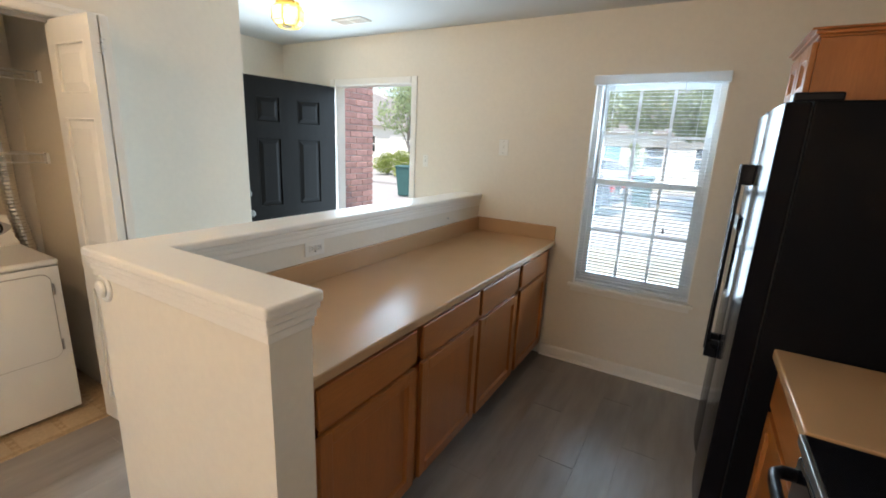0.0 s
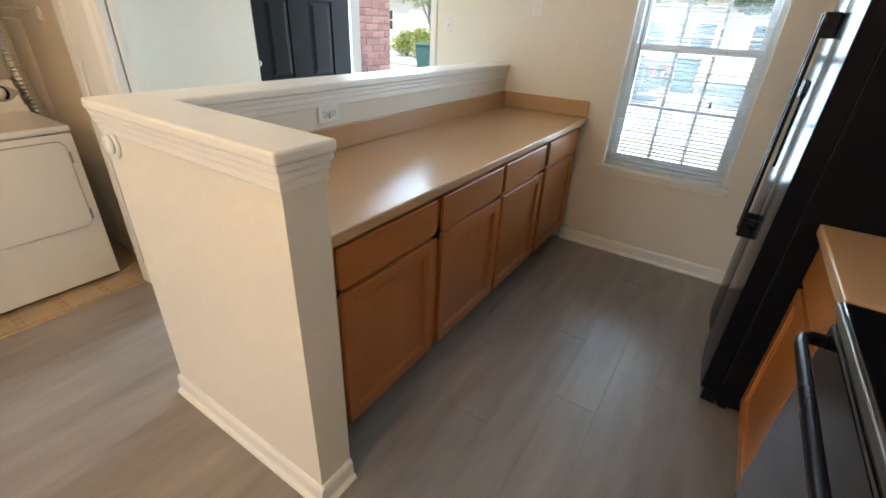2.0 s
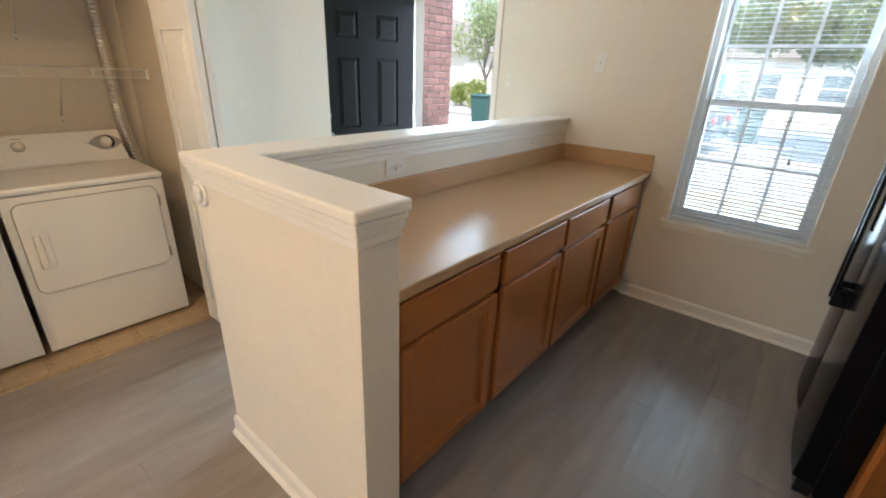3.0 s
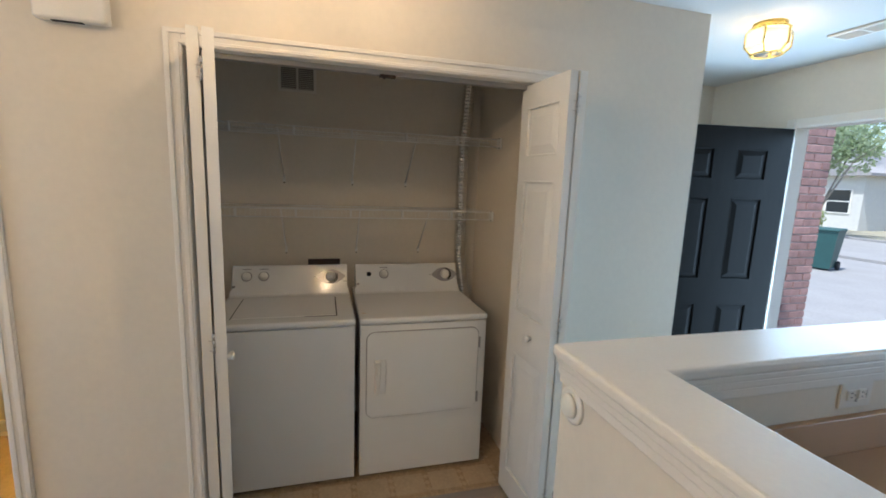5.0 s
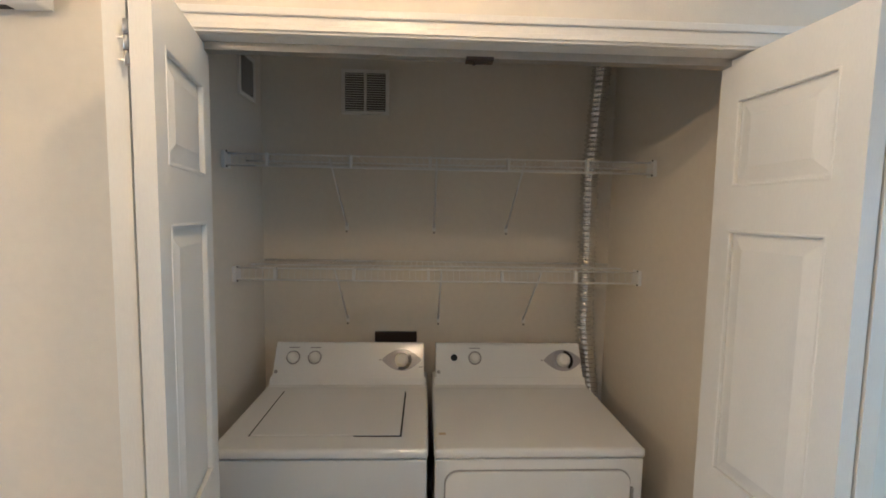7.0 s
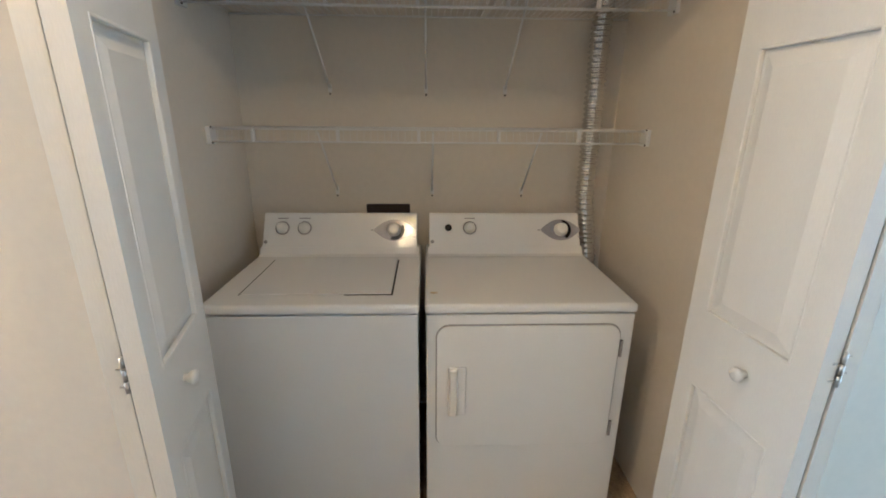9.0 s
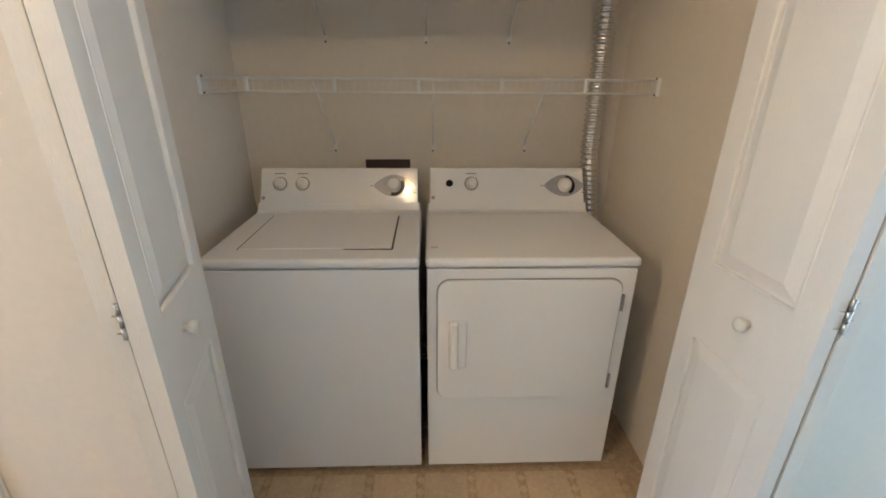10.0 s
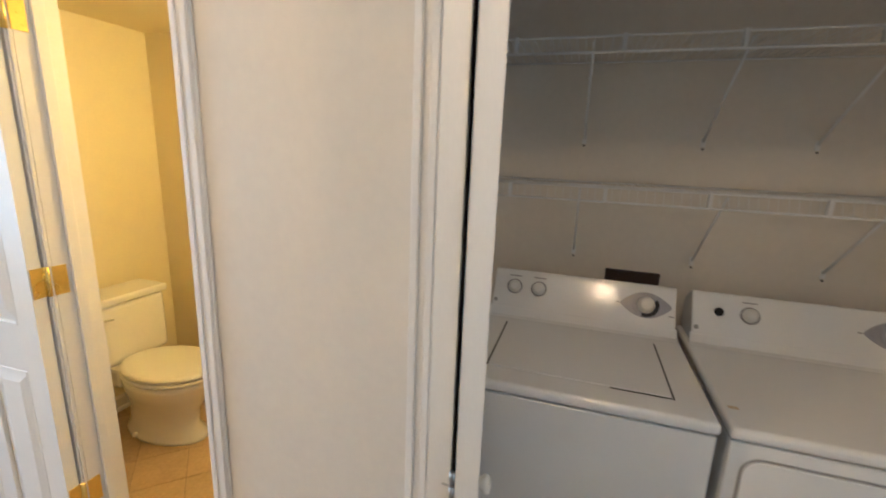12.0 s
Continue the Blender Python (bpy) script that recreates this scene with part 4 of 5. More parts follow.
# ribbed foil dryer duct
b = B()
rings = []
n = 336
for i in range(n + 1):
    u = i / n
    z = 0.55 + u * (TOP - 0.56)
    cx = -3.560 + 0.010 * math.sin(u * 5.0)
    cy = 0.992 + 0.048 * max(0, u - 0.66) / 0.34 + 0.075 * max(0, 0.30 - u) / 0.30
    r = 0.0375 + 0.0050 * math.sin(i * math.pi / 2) + 0.0012 * math.sin(i * 0.37)
    sk = 0.004 * math.sin(i * 0.21)
    rings.append([(cx + r * math.cos(a), cy + r * math.sin(a), z + sk * math.cos(a + 0.4)) for a in [j * math.tau / 20 for j in range(20)]])
duct = thing("dryer_duct", (0, 0, 0), "silver ribbed foil dryer duct running up the wall", "duct")
for nm, lo, hi in (("lower_hose", 0, 168), ("upper_hose", 168, n)):
    part(nm, loft(B(), rings[lo:hi + 1]), M_FOIL, duct)

# ---- wall plates and small fittings ----
ch = thing("door_chime", (W, -0.70, 2.073), "white plastic door chime box on the wall", "door chime")
part("cover", box(B(), 0.008, 0.052, -0.105, 0.105, 0.0, 0.20, 0.010, 3), M_PLASTIC, ch)
part("back_plate", box(B(), 0.0, 0.008, -0.098, 0.098, 0.006, 0.195), M_PLASTIC, ch)
part("slot", box(B(), 0.02, 0.04, -0.06, 0.03, -0.0012, 0.0005), M_DARK, ch)

dk = thing("wall_bumper", (-1.625, Y0 + 0.024, 1.075), "white round plastic disc on the half wall", "disc")
b = B()
turned(b, [(0.046, 0), (0.045, -0.006), (0.038, -0.009)], 28, "y")
part("base_ring", b, M_PLASTIC, dk)
b = B()
turned(b, [(0.030, -0.0092), (0.028, -0.018), (0.02, -0.022), (0.004, -0.023)], 24, "y")
part("centre", b, M_PLASTIC, dk)


def plate(name, m, w, h, label, category, kind):
    """A wall plate in its own x-z plane, its face towards -y."""
    p = thing(name, (0, 0, 0), label, category)
    p.matrix_basis = m
    part("plate", box(B(), -w / 2, w / 2, -0.006, 0, -h / 2, h / 2, 0.003), M_PLASTIC, p)
    if kind == "switch":
        t = part("toggle", box(B(), -0.005, 0.005, -0.016, -0.006, -0.012, 0.012, 0.002), M_PLASTIC, p)
        for z in (-h * 0.36, h * 0.36):
            part("screw", turned(B(), [(0.003, -0.006), (0.0025, -0.0072)], 8, "y", (0, 0, z)), M_GREY, p)
    elif kind == "outlet":
        for x in (-0.020, 0.020):
            s = part("socket", box(B(), x - 0.016, x + 0.016, -0.0085, -0.006, -0.014, 0.014, 0.003), M_PLASTIC, p)
            for dz in (-0.006, 0.006):
                part("slot", box(B(), x - 0.006, x + 0.004, -0.0089, -0.0084, dz - 0.001, dz + 0.001), M_DARK, s)
            part("slot", box(B(), x + 0.008, x + 0.012, -0.0089, -0.0084, -0.002, 0.002), M_DARK, s)
        part("reset_button", box(B(), -0.003, 0.003, -0.0075, -0.006, -0.02, -0.012), M_DARK, p)
    return p


plate("switch_plate", pose(-1.349, N, 1.568), 0.075, 0.118, "white toggle switch plate beside the kitchen window", "light switch", "switch")
plate("switch_plate", pose(-2.05, N, 1.430), 0.05, 0.10, "small white wall plate beside the entry door", "light switch", "switch")
plate("power_outlet", pose(XB, 1.472, 1.078, 0, 0, 90), 0.118, 0.074, "white power outlet mounted sideways on the half wall", "outlet", "outlet")
# a raised grey disc drawn in place of the cable hole
b = B()
turned(b, [(0.006, 0), (0.005, 0.004)], 10, "x")
o = tagged(new("cable_hole", mesh_of("cable_hole", b, M_GREY)), "small grey disc drawn for a cable hole in the half wall", "clip")
o.location = (XB, 2.715, 1.063)


# ---- ceiling lamps ----
def ceiling_lamp(at, label):
    c = thing("ceiling_light", at, label, "ceiling light", group="amber glass ceiling lights")
    part("canopy", turned(B(), [(0.075, 0), (0.072, -0.012), (0.05, -0.022), (0.02, -0.026)], 24), M_BRASS, c)
    n = 6
    prof = [(0.088, -0.030), (0.104, -0.050), (0.104, -0.115), (0.070, -0.150)]
    for i in range(n):
        a0, a1 = i * math.tau / n, (i + 1) * math.tau / n
        b = B()
        rows = []
        for r, z in prof:
            rows.append([b.verts.new((r * math.cos(a), r * math.sin(a), z)) for a in (a0 + 0.03, a1 - 0.03)])
        for p, q in zip(rows, rows[1:]):
            b.faces.new((p[0], p[1], q[1], q[0]))
        bmesh.ops.solidify(b, geom=b.faces[:], thickness=0.003)
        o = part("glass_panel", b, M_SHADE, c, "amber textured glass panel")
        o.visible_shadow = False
        b = B()
        for (r0, z0), (r1, z1) in zip(prof, prof[1:]):
            tube(b, (r0 * math.cos(a0), r0 * math.sin(a0), z0), (r1 * math.cos(a0), r1 * math.sin(a0), z1), 0.0048, 6)
        part("rib", b, M_BRASS, c)
    for r, z in (prof[0], prof[-1]):
        b = B()
        for i in range(24):
            a0, a1 = i * math.tau / 24, (i + 1) * math.tau / 24
            tube(b, (r * math.cos(a0), r * math.sin(a0), z), (r * math.cos(a1), r * math.sin(a1), z), 0.0045, 6)
        part("rim", b, M_BRASS, c)
    part("stem", tube(B(), (0, 0, -0.02), (0, 0, -0.055), 0.008, 8), M_BRASS, c)
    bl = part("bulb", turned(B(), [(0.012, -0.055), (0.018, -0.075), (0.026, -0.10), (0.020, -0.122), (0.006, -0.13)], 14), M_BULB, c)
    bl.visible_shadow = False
    return c


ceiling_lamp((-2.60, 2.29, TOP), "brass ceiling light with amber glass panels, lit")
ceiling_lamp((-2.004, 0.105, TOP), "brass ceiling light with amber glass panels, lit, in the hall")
# this third fixture is out of view, added around the warm fill
ceiling_lamp((-0.75, -1.75, TOP), "unseen ceiling light added for warm light on the half wall")

# ---- bathroom ----
tl = thing("toilet", (-3.310, -2.49, 0), "white two-piece toilet with its lid closed", "toilet")


def oval(cx, cy, rx, ry, z, n=28, pointed=0.0):
    return [(cx + rx * math.cos(a), cy + ry * math.sin(a) * (1 + pointed * max(0, math.sin(a))), z) for a in [j * math.tau / n for j in range(n)]]


b = B()
loft(b, [oval(0, 0.38, 0.125, 0.25, 0.0), oval(0, 0.38, 0.122, 0.245, 0.02), oval(0, 0.37, 0.10, 0.21, 0.07), oval(0, 0.385, 0.105, 0.215, 0.17), oval(0, 0.42, 0.15, 0.235, 0.25), oval(0, 0.445, 0.180, 0.25, 0.325), oval(0, 0.45, 0.185, 0.255, 0.362)])
part("bowl", b, M_CHINA, tl)
b = B()
loft(b, [oval(0, 0.455, 0.182, 0.250, 0.363), oval(0, 0.455, 0.190, 0.260, 0.369), oval(0, 0.455, 0.190, 0.260, 0.379), oval(0, 0.455, 0.184, 0.252, 0.385)])
part("seat", b, M_PLASTIC, tl)
b = B()
loft(b, [oval(0, 0.455, 0.180, 0.248, 0.389), oval(0, 0.455, 0.187, 0.256, 0.393), oval(0, 0.455, 0.185, 0.254, 0.406), oval(0, 0.455, 0.165, 0.23, 0.413), oval(0, 0.455, 0.09, 0.13, 0.416)])
part("lid", b, M_PLASTIC, tl)
part("tank", box(B(), -0.205, 0.205, 0.015, 0.205, 0.375, 0.70, 0.025, 3), M_CHINA, tl)
part("tank_lid", box(B(), -0.217, 0.217, 0.006, 0.218, 0.7005, 0.742, 0.012, 3), M_CHINA, tl)
part("tank_seat", box(B(), -0.12, 0.12, 0.05, 0.25, 0.27, 0.376, 0.02), M_CHINA, tl)
b = B()
tube(b, (0.17, 0.205, 0.645), (0.17, 0.222, 0.645), 0.012, 10)
tube(b, (0.17, 0.226, 0.645), (0.10, 0.232, 0.640), 0.006, 8)
part("flush_lever", b, M_STEEL, tl, "chrome flush lever")
for s in (-1, 1):
    part("bolt_cap", turned(B(), [(0.013, 0.018), (0.012, 0.032), (0.005, 0.038)], 10, at=(s * 0.118, 0.30, 0)), M_PLASTIC, tl)
bl = thing("vanity_light", (-3.52, -0.928, 1.90), "brass vanity light with a warm lit globe", "wall light", rz=180)
part("mount", box(B(), -0.08, 0.08, -0.006, 0.014, -0.05, 0.05, 0.004), M_BRASS, bl)
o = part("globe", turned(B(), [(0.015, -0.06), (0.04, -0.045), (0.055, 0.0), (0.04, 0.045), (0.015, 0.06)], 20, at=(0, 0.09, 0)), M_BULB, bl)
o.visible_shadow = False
part("arm", tube(B(), (0, 0.014, 0), (0, 0.05, 0), 0.01, 8), M_BRASS, bl)


# ---- outside ----
GZ = -0.16
gd = solid("ground", box(B(), -600, 600, -1500, 1500, GZ - 0.3, GZ), M_GRASS, "dry patchy lawn reaching to the distance", "ground")
solid("porch", box(B(), -3.58, -1.7, N + 0.121, N + 1.9, GZ - 0.05, -0.03, 0.01), M_CONC, "pale concrete porch slab at the entry", "porch")
solid("pavement_1", box(B(), -3.3, -2.0, N + 1.9, 8.2, GZ - 0.05, GZ + 0.012), M_CONC, "pale concrete front walk", "pavement")
solid("driveway_1", box(B(), -14.0, -3.3, N + 1.0, 14.5, GZ - 0.05, GZ + 0.010), M_CONC, "wide pale concrete driveway", "driveway")
solid("driveway_2", box(B(), -3.3, 2.6, 8.2, 14.5, GZ - 0.05, GZ + 0.016), M_CONC, "pale concrete parking strip", "driveway")
solid("road", box(B(), -120, 120, 14.7, 21.5, GZ - 0.05, GZ + 0.004), M_CONC, "sunlit pale concrete street", "road")
for y in (14.5, 21.5):
    solid("kerb", box(B(), -120, 120, y, y + 0.2, GZ - 0.05, GZ + 0.10, 0.02), M_CONC, "concrete kerb along the street", "kerb")

# exterior brick return beside the porch
bw = solid("brick_wall", box(B(), -3.86, -3.60, N + 0.121, 4.37, GZ, 2.9), M_MORTAR, "red brick return wall beside the entry porch", "brick wall")
bb = box(B(), -0.006, 0.012, -0.097, 0.097, -0.030, 0.030, 0.004, 1)
brick_me = mesh_of("brick", bb, M_BRICK)
hb = box(B(), -0.006, 0.012, -0.045, 0.045, -0.030, 0.030, 0.004, 1)
half_me = mesh_of("brick", hb, M_BRICK)
rnd = random.Random(4)
cut = {}
row = 0
z = GZ + 0.04
while z < 2.85:
    y = 4.374
    first = 0.194 if row % 2 else 0.092
    while y > N + 0.16:
        length = round(min(first, y - N - 0.125), 3)
        first = 0.194
        if length not in cut:
            cut[length] = mesh_of("brick", box(B(), -0.006, 0.010, -length / 2, length / 2, -0.030, 0.030, 0.004, 1), M_BRICK)
        piece("brick", cut[length], bw, pose(-3.60 + rnd.uniform(-0.002, 0.002), y - length / 2, z + rnd.uniform(-0.001, 0.001)))
        y -= length + 0.010
    for x in ((-3.80, -3.665) if row % 2 else (-3.73,)):
        piece("brick", brick_me if not row % 2 else half_me, bw, pose(x, 4.366, z, 0, 0, 90))
    z += 0.0705
    row += 1


def leaves(name, parent, centres, count, size, material, seed):
    """A crown: many small bent leaves scattered in uneven clumps."""
    r = np.random.default_rng(seed)
    verts, faces = [], []
    per = count // len(centres)
    for cx, cy, cz, rad in centres:
        d = r.normal(size=(per, 3))
        d /= np.linalg.norm(d, axis=1)[:, None]
        p = d * (rad * r.uniform(0.45, 1.0, per) ** 0.6)[:, None] * np.array((1, 1, 0.8)) + np.array((cx, cy, cz))
        u = r.normal(size=(per, 3))
        u /= np.linalg.norm(u, axis=1)[:, None]
        w = np.cross(u, r.normal(size=(per, 3)))
        w /= np.linalg.norm(w, axis=1)[:, None]
        s = size * r.uniform(0.6, 1.4, per)
        for i in range(per):
            a = len(verts)
            verts += [tuple(p[i] - u[i] * s[i]), tuple(p[i] + w[i] * s[i] * 0.45), tuple(p[i] + u[i] * s[i]), tuple(p[i] - w[i] * s[i] * 0.45)]
            faces.append((a, a + 1, a + 2, a + 3))
    me = bpy.data.meshes.new(name)
    me.from_pydata(verts, [], faces)
    me.materials.append(material)
    ob = new(name, me)
    ob.parent = parent
    return ob


def tree(at, h, spread, label, seed, count=3200):
    r = random.Random(seed)
    t = thing("tree", at, label, "tree")
    b = B()
    pts = [Vector((0, 0, 0))]
    for i in range(1, 6):
        pts.append(Vector((r.uniform(-0.1, 0.1) * i * 0.5, r.uniform(-0.1, 0.1) * i * 0.5, h * 0.5 * i / 5)))
    for i in range(5):
        tube(b, pts[i], pts[i + 1], 0.03 * h * 0.6 * (1 - i * 0.13), 9, 0.03 * h * 0.6 * (1 - (i + 1) * 0.13))
    centres = []
    for i in range(9):
        a = i * 2.4 + r.uniform(-0.4, 0.4)
        st_ = pts[2 + i % 4]
        end = Vector((spread * r.uniform(0.35, 0.95) * math.cos(a), spread * r.uniform(0.35, 0.95) * math.sin(a), h * r.uniform(0.48, 0.92)))
        mid = (st_ + end) / 2 + Vector((0, 0, 0.1 * h))
        tube(b, st_, mid, 0.008 * h, 6, 0.005 * h)
        tube(b, mid, end, 0.005 * h, 6, 0.002 * h)
        centres.append((*end, spread * r.uniform(0.28, 0.46)))
        centres.append((*mid, spread * r.uniform(0.2, 0.32)))
    part("trunk", b, M_BARK, t)
    leaves("crown", t, centres, count, 0.11, M_LEAF, seed)
    return t


tree((1.0, 15.9, GZ), 4.3, 3.3, "leafy green street tree beside the parking", 11, 22000)
tree((-5.2, 24.2, GZ), 6.5, 2.6, "small yellow-green tree by the far house", 16)
tree((-15.0, 21.5, GZ), 6.0, 2.6, "young green tree across the driveway", 12)
tree((-21.0, 30.0, GZ), 9.0, 4.2, "tall green tree beyond the street", 13)
tree((-7.5, 41.0, GZ), 9.0, 4.0, "tall green tree behind the house", 14)
tree((6.0, 40.0, GZ), 9.5, 4.4, "tall green tree at the far end of the street", 15)


def shrub(at, r, h, label, seed):
    s = thing("shrub", at, label, "shrub")
    b = B()
    rr = random.Random(seed)
    for i in range(6):
        a = i * 1.1
        tube(b, (0, 0, 0), (r * 0.4 * math.cos(a), r * 0.4 * math.sin(a), h * 0.6), 0.015, 5, 0.006)
    part("stems", b, M_BARK, s)
    cs = [(rr.uniform(-0.4, 0.4) * r, rr.uniform(-0.4, 0.4) * r, h * (0.25 + 0.6 * i / 9), r * rr.uniform(0.45, 0.65) * (1 - 0.35 * i / 9)) for i in range(10)]
    leaves("foliage", s, cs, 2400, 0.05, M_BUSHLEAF, seed)


shrub((-3.25, 26.0, GZ), 0.7, 2.4, "upright bright green shrub by the far house", 21)
shrub((-13.2, 17.9, GZ), 0.9, 1.3, "rounded bright green shrub by the driveway", 22)
shrub((-14.4, 18.6, GZ), 0.9, 1.1, "low yellow-green shrub by the driveway", 23)


def house(at, w, d, h, door_x, label, door_paint=M_TEAL):
    hs = thing("house", at, label, "house")
    part("wall", box(B(), -w / 2, w / 2, 0, d, 0, h), M_SIDING, hs)
    b = B()
    prism(b, [(-w / 2 - 0.4, h), (w / 2 + 0.4, h), (w / 2 + 0.4, h + 0.15), (0, h + w * 0.22), (-w / 2 - 0.4, h + 0.15)], "y", -0.4, d + 0.4)
    part("roof", b, M_ROOF, hs)
    dr = part("door", box(B(), door_x - 0.48, door_x + 0.48, -0.06, 0.0, 0, 2.1, 0.01), door_paint, hs)
    part("frame", box(B(), door_x - 0.60, door_x + 0.60, -0.03, -0.001, 0, 2.22, 0.01), M_TRIM, dr)
    for x in (door_x - 2.6, door_x + 2.4, door_x + 5.2):
        if abs(x) > w / 2 - 0.9:
            continue
        wn_ = part("window", box(B(), x - 0.62, x + 0.62, -0.05, -0.001, 0.85, 2.2, 0.01), M_TRIM, hs)
        for z0, z1 in ((0.92, 1.49), (1.55, 2.13)):
            part("pane", box(B(), x - 0.54, x + 0.54, -0.056, -0.0505, z0, z1), M_CARGLASS, wn_)
    return hs


house((-2.5, 30.0, GZ), 13.0, 8.0, 2.9, -2.6, "pale one-storey house with a teal door across the street")
house((-22.5, 27.5, GZ), 11.0, 8.0, 2.9, 2.0, "pale one-storey house beyond the driveway", M_TRIM)


def car(at, rz, paint, label):
    c = thing("car", at, label, "car", rz=rz)
    L, Wd = 4.5, 1.76
    side = [(-2.2, 0.30), (-2.24, 0.62), (-2.18, 0.92), (-1.55, 1.00), (-1.05, 1.02), (1.0, 0.98), (1.75, 0.90), (2.18, 0.74), (2.25, 0.45), (2.2, 0.26)]
    part("body", prism(B(), side, "y", -Wd / 2, Wd / 2, 0.07, 3), paint, c)
    cab = [(-1.62, 0.98), (-1.10, 1.38), (-0.75, 1.45), (0.15, 1.44), (0.95, 0.97)]
    b = B()
    rings = []
    for y, k in ((-Wd / 2 + 0.08, 0.0), (-Wd / 2 + 0.22, 1.0), (Wd / 2 - 0.22, 1.0), (Wd / 2 - 0.08, 0.0)):
        rings.append([(x, y if z < 1.2 else y * 0.86, z) for x, z in cab])
    loft(b, rings, False)
    part("cabin_glass", b, M_CARGLASS, c)
    part("roof", prism(B(), [(-1.12, 1.385), (-0.75, 1.456), (0.15, 1.446), (0.32, 1.37)], "y", -0.62, 0.62, 0.01), paint, c)
    for x in (-1.38, 1.38):
        for s in (-1, 1):
            w_ = part("wheel", turned(B(), [(0.20, -0.09), (0.32, -0.09), (0.335, -0.05), (0.335, 0.05), (0.32, 0.09), (0.20, 0.09)], 24, "y", (x, s * (Wd / 2 - 0.075), 0.335)), M_TYRE, c)
            part("rim", turned(B(), [(0.20, -0.095), (0.19, -0.08), (0.06, -0.07), (0.06, 0.07), (0.19, 0.08), (0.20, 0.095)], 16, "y", (x, s * (Wd / 2 - 0.072), 0.335)), M_STEEL, w_)
    for s in (-1, 1):
        part("tail_light", box(B(), -2.255, -2.10, s * 0.68 - 0.16, s * 0.68 + 0.16, 0.70, 0.86, 0.02), M_TAIL, c)
        part("headlight", box(B(), 2.05, 2.235, s * 0.66 - 0.17, s * 0.66 + 0.17, 0.62, 0.74, 0.02), M_CARGLASS, c)
        part("mirror", box(B(), 0.62, 0.76, s * 0.98 - 0.09, s * 0.98 + 0.09, 0.97, 1.10, 0.02), paint, c)
    part("bumper", box(B(), -2.30, -2.17, -0.80, 0.80, 0.32, 0.58, 0.04), paint, c)
    part("number_plate", box(B(), -2.31, -2.295, -0.16, 0.16, 0.62, 0.74, 0.004), M_TRIM, c)
    return c


car((-4.15, 13.1, GZ), 176, M_CARDARK, "dark blue sedan parked on the concrete")
car((-4.4, 19.6, GZ), 172, M_CARWHITE, "white car parked along the street")


def wheelie_bin(at, rz, label):
    w = thing("wheelie_bin", at, label, "bin", rz=rz, group="green wheelie bins")
    b = B()
    loft(b, [[(-0.22, -0.24, 0.06), (0.22, -0.24, 0.06), (0.22, 0.24, 0.06), (-0.22, 0.24, 0.06)], [(-0.29, -0.33, 0.95), (0.29, -0.33, 0.95), (0.29, 0.33, 0.95), (-0.29, 0.33, 0.95)]], False)
    part("tub", b, M_BIN, w)
    part("lid", box(B(), -0.31, 0.31, -0.36, 0.36, 0.951, 1.01, 0.02), M_BIN, w)
    for s in (-1, 1):
        part("wheel", turned(B(), [(0.11, -0.025), (0.11, 0.025)], 16, "x", (s * 0.26, 0.24, 0.11)), M_TYRE, w)
    part("handle", tube(B(), (-0.25, 0.39, 0.93), (0.25, 0.39, 0.93), 0.016, 8), M_BIN, w)


wheelie_bin((-8.25, 11.7, GZ), 20, "dark green wheelie bin on the driveway")
wheelie_bin((-1.55, 15.2, GZ), 0, "dark green wheelie bin at the kerb")

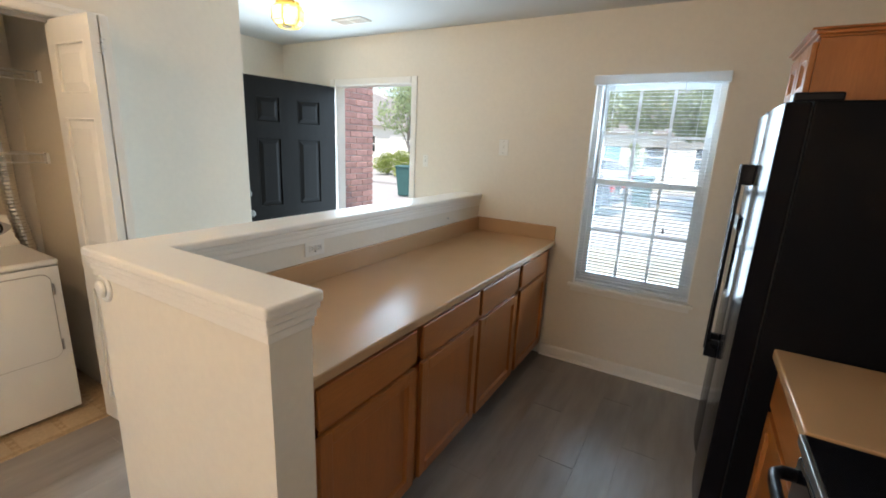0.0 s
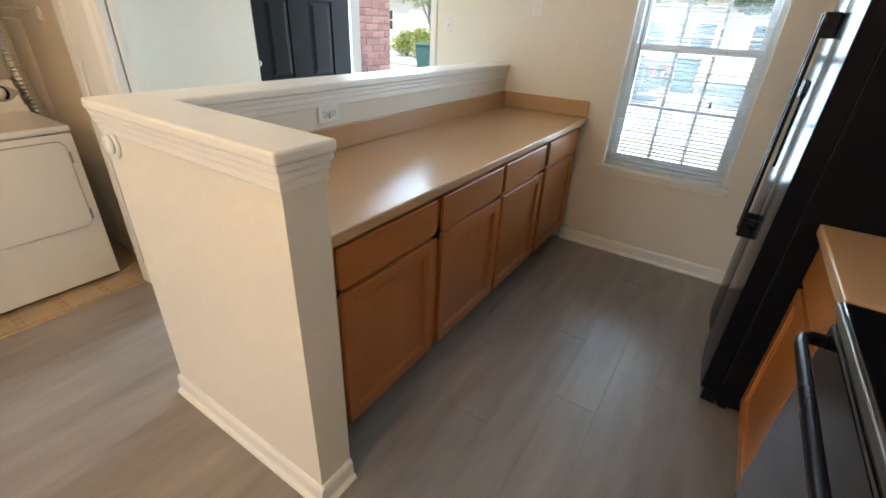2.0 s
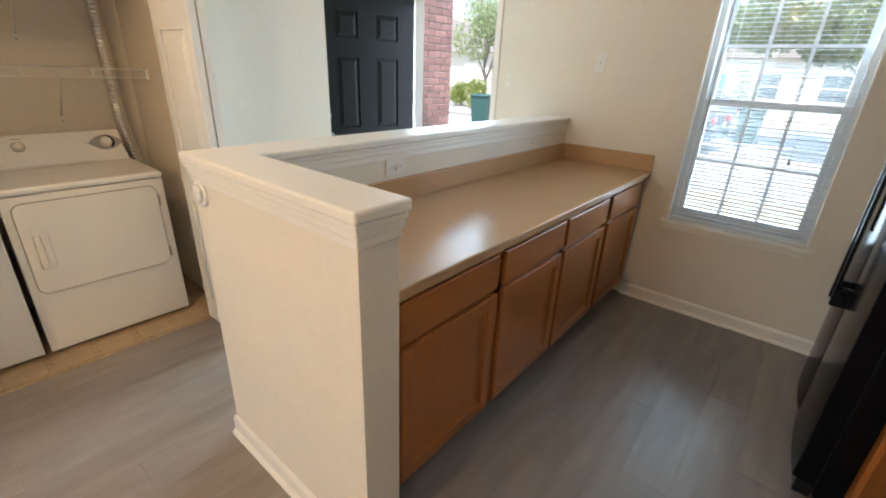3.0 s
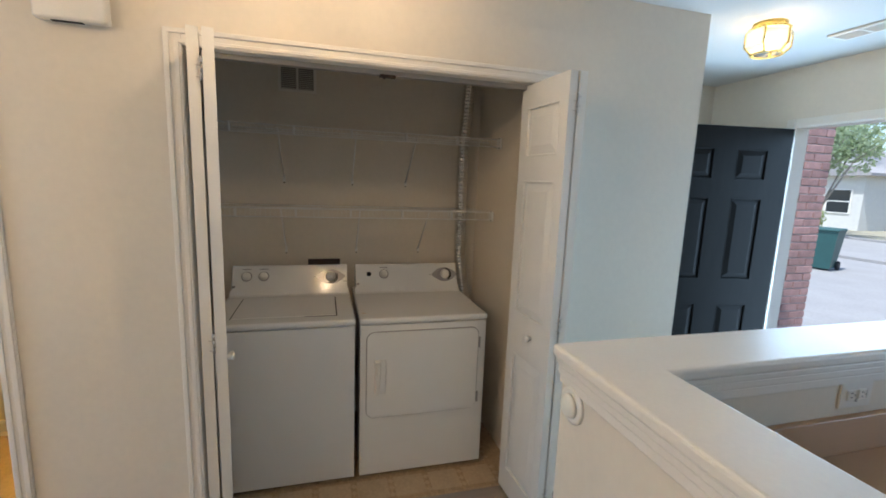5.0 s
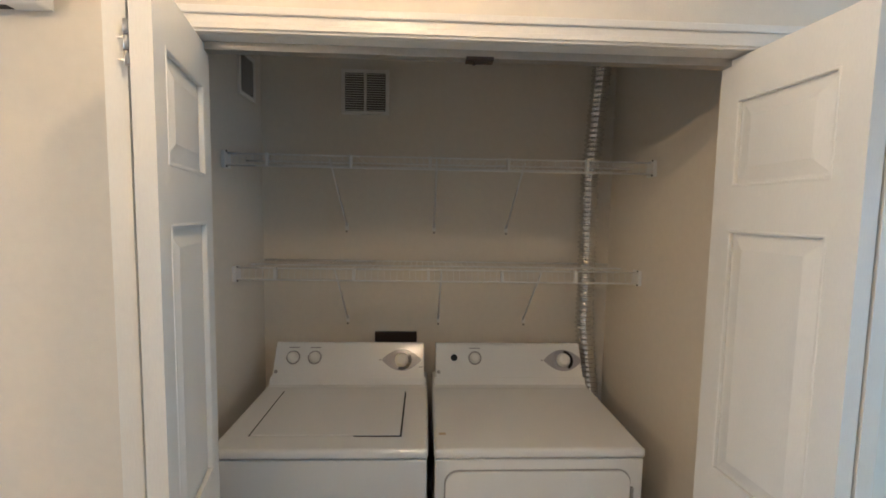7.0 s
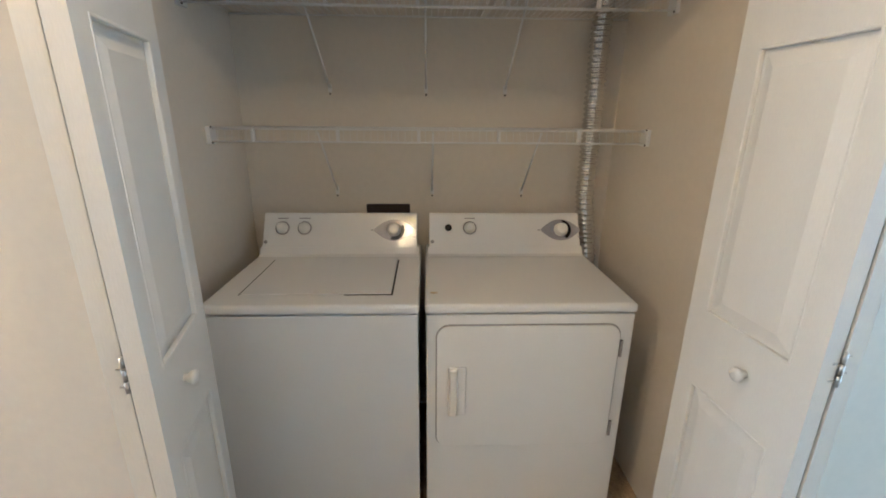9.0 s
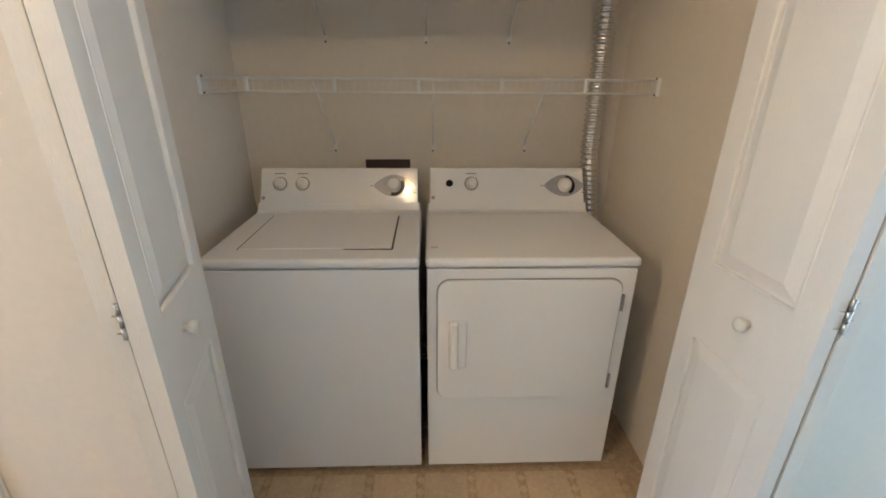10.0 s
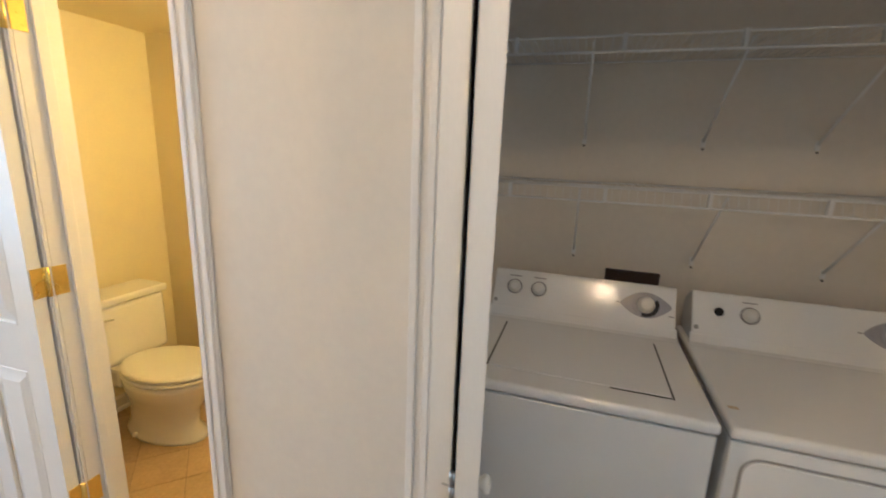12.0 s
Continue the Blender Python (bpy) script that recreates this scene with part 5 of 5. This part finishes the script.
# ---- floor pieces ----
PW, PL = 0.181, 1.22
pb = box(B(), -PW / 2 + 0.0001, PW / 2 - 0.0001, -PL / 2 + 0.0003, PL / 2 - 0.0003, -0.006, 0.0, 0.0008, 1)
plank_me = mesh_of("plank", pb, M_PLANK)
rnd = random.Random(9)
short = {}
x = -2.71 + PW / 2
i = 0
while x < 0.94:
    y = -3.5 + PL / 2 - PL * ((i * 0.37) % 1.0)
    while y - PL / 2 < N - 0.02:
        y0, y1 = max(y - PL / 2, -3.5), min(y + PL / 2, N)
        if y1 - y0 > 0.03:
            if y1 - y0 > PL - 0.002:
                me = plank_me
            else:
                key = round(y1 - y0, 3)
                if key not in short:
                    short[key] = mesh_of("plank", box(B(), -PW / 2 + 0.0001, PW / 2 - 0.0001, -key / 2 + 0.0009, key / 2 - 0.0009, -0.006, 0.0, 0.0008, 1), M_PLANK)
                me = short[key]
            piece("plank", me, floor, pose(x, (y0 + y1) / 2, 0))
        y += PL
    x += PW
    i += 1
foyer_me = mesh_of("plank", box(B(), -PW / 2 + 0.0001, PW / 2 - 0.0001, -0.619, 0.619, -0.006, 0.0, 0.0008, 1), M_PLANK)
x = -2.71 - PW / 2
while x > -3.77:
    piece("plank", foyer_me, floor, pose(x, 2.55, 0))
    x -= PW

TS, TG = 0.158, 0.034
tile_me = mesh_of("tile", box(B(), -TS / 2, TS / 2, -TS / 2, TS / 2, 0.0005, 0.0030, 0.0008, 1), M_TILE)
dot_me = mesh_of("inset", box(B(), -0.012, 0.012, -0.012, 0.012, 0.0005, 0.0026, 0.0006, 1), M_TILE)
x = -2.71 - TS / 2 - 0.004
while x > -3.5:
    y = YL + TS / 2 + 0.02
    while y < YR - TS / 2:
        piece("tile", tile_me, laundry_floor, pose(x, y, 0))
        if x > -2.99:
            for k in (-1, 0, 1):
                piece("inset", dot_me, laundry_floor, pose(x + k * 0.05, y + (TS + TG) / 2, 0, 0, 0, 45))
        y += TS + TG
    x -= TS + TG
bt_me = mesh_of("tile", box(B(), -0.108, 0.108, -0.108, 0.108, 0.0005, 0.0035, 0.001, 1), M_BATHTILE)
for i in range(-8, 9):
    for j in range(-8, 9):
        x = -3.23 + (i - j) * 0.22 * 0.7071
        y = -1.72 + (i + j) * 0.22 * 0.7071
        if -3.60 < x < -2.86 and -2.37 < y < -1.07:
            piece("tile", bt_me, bath_floor, pose(x, y, 0, 0, 0, 45))
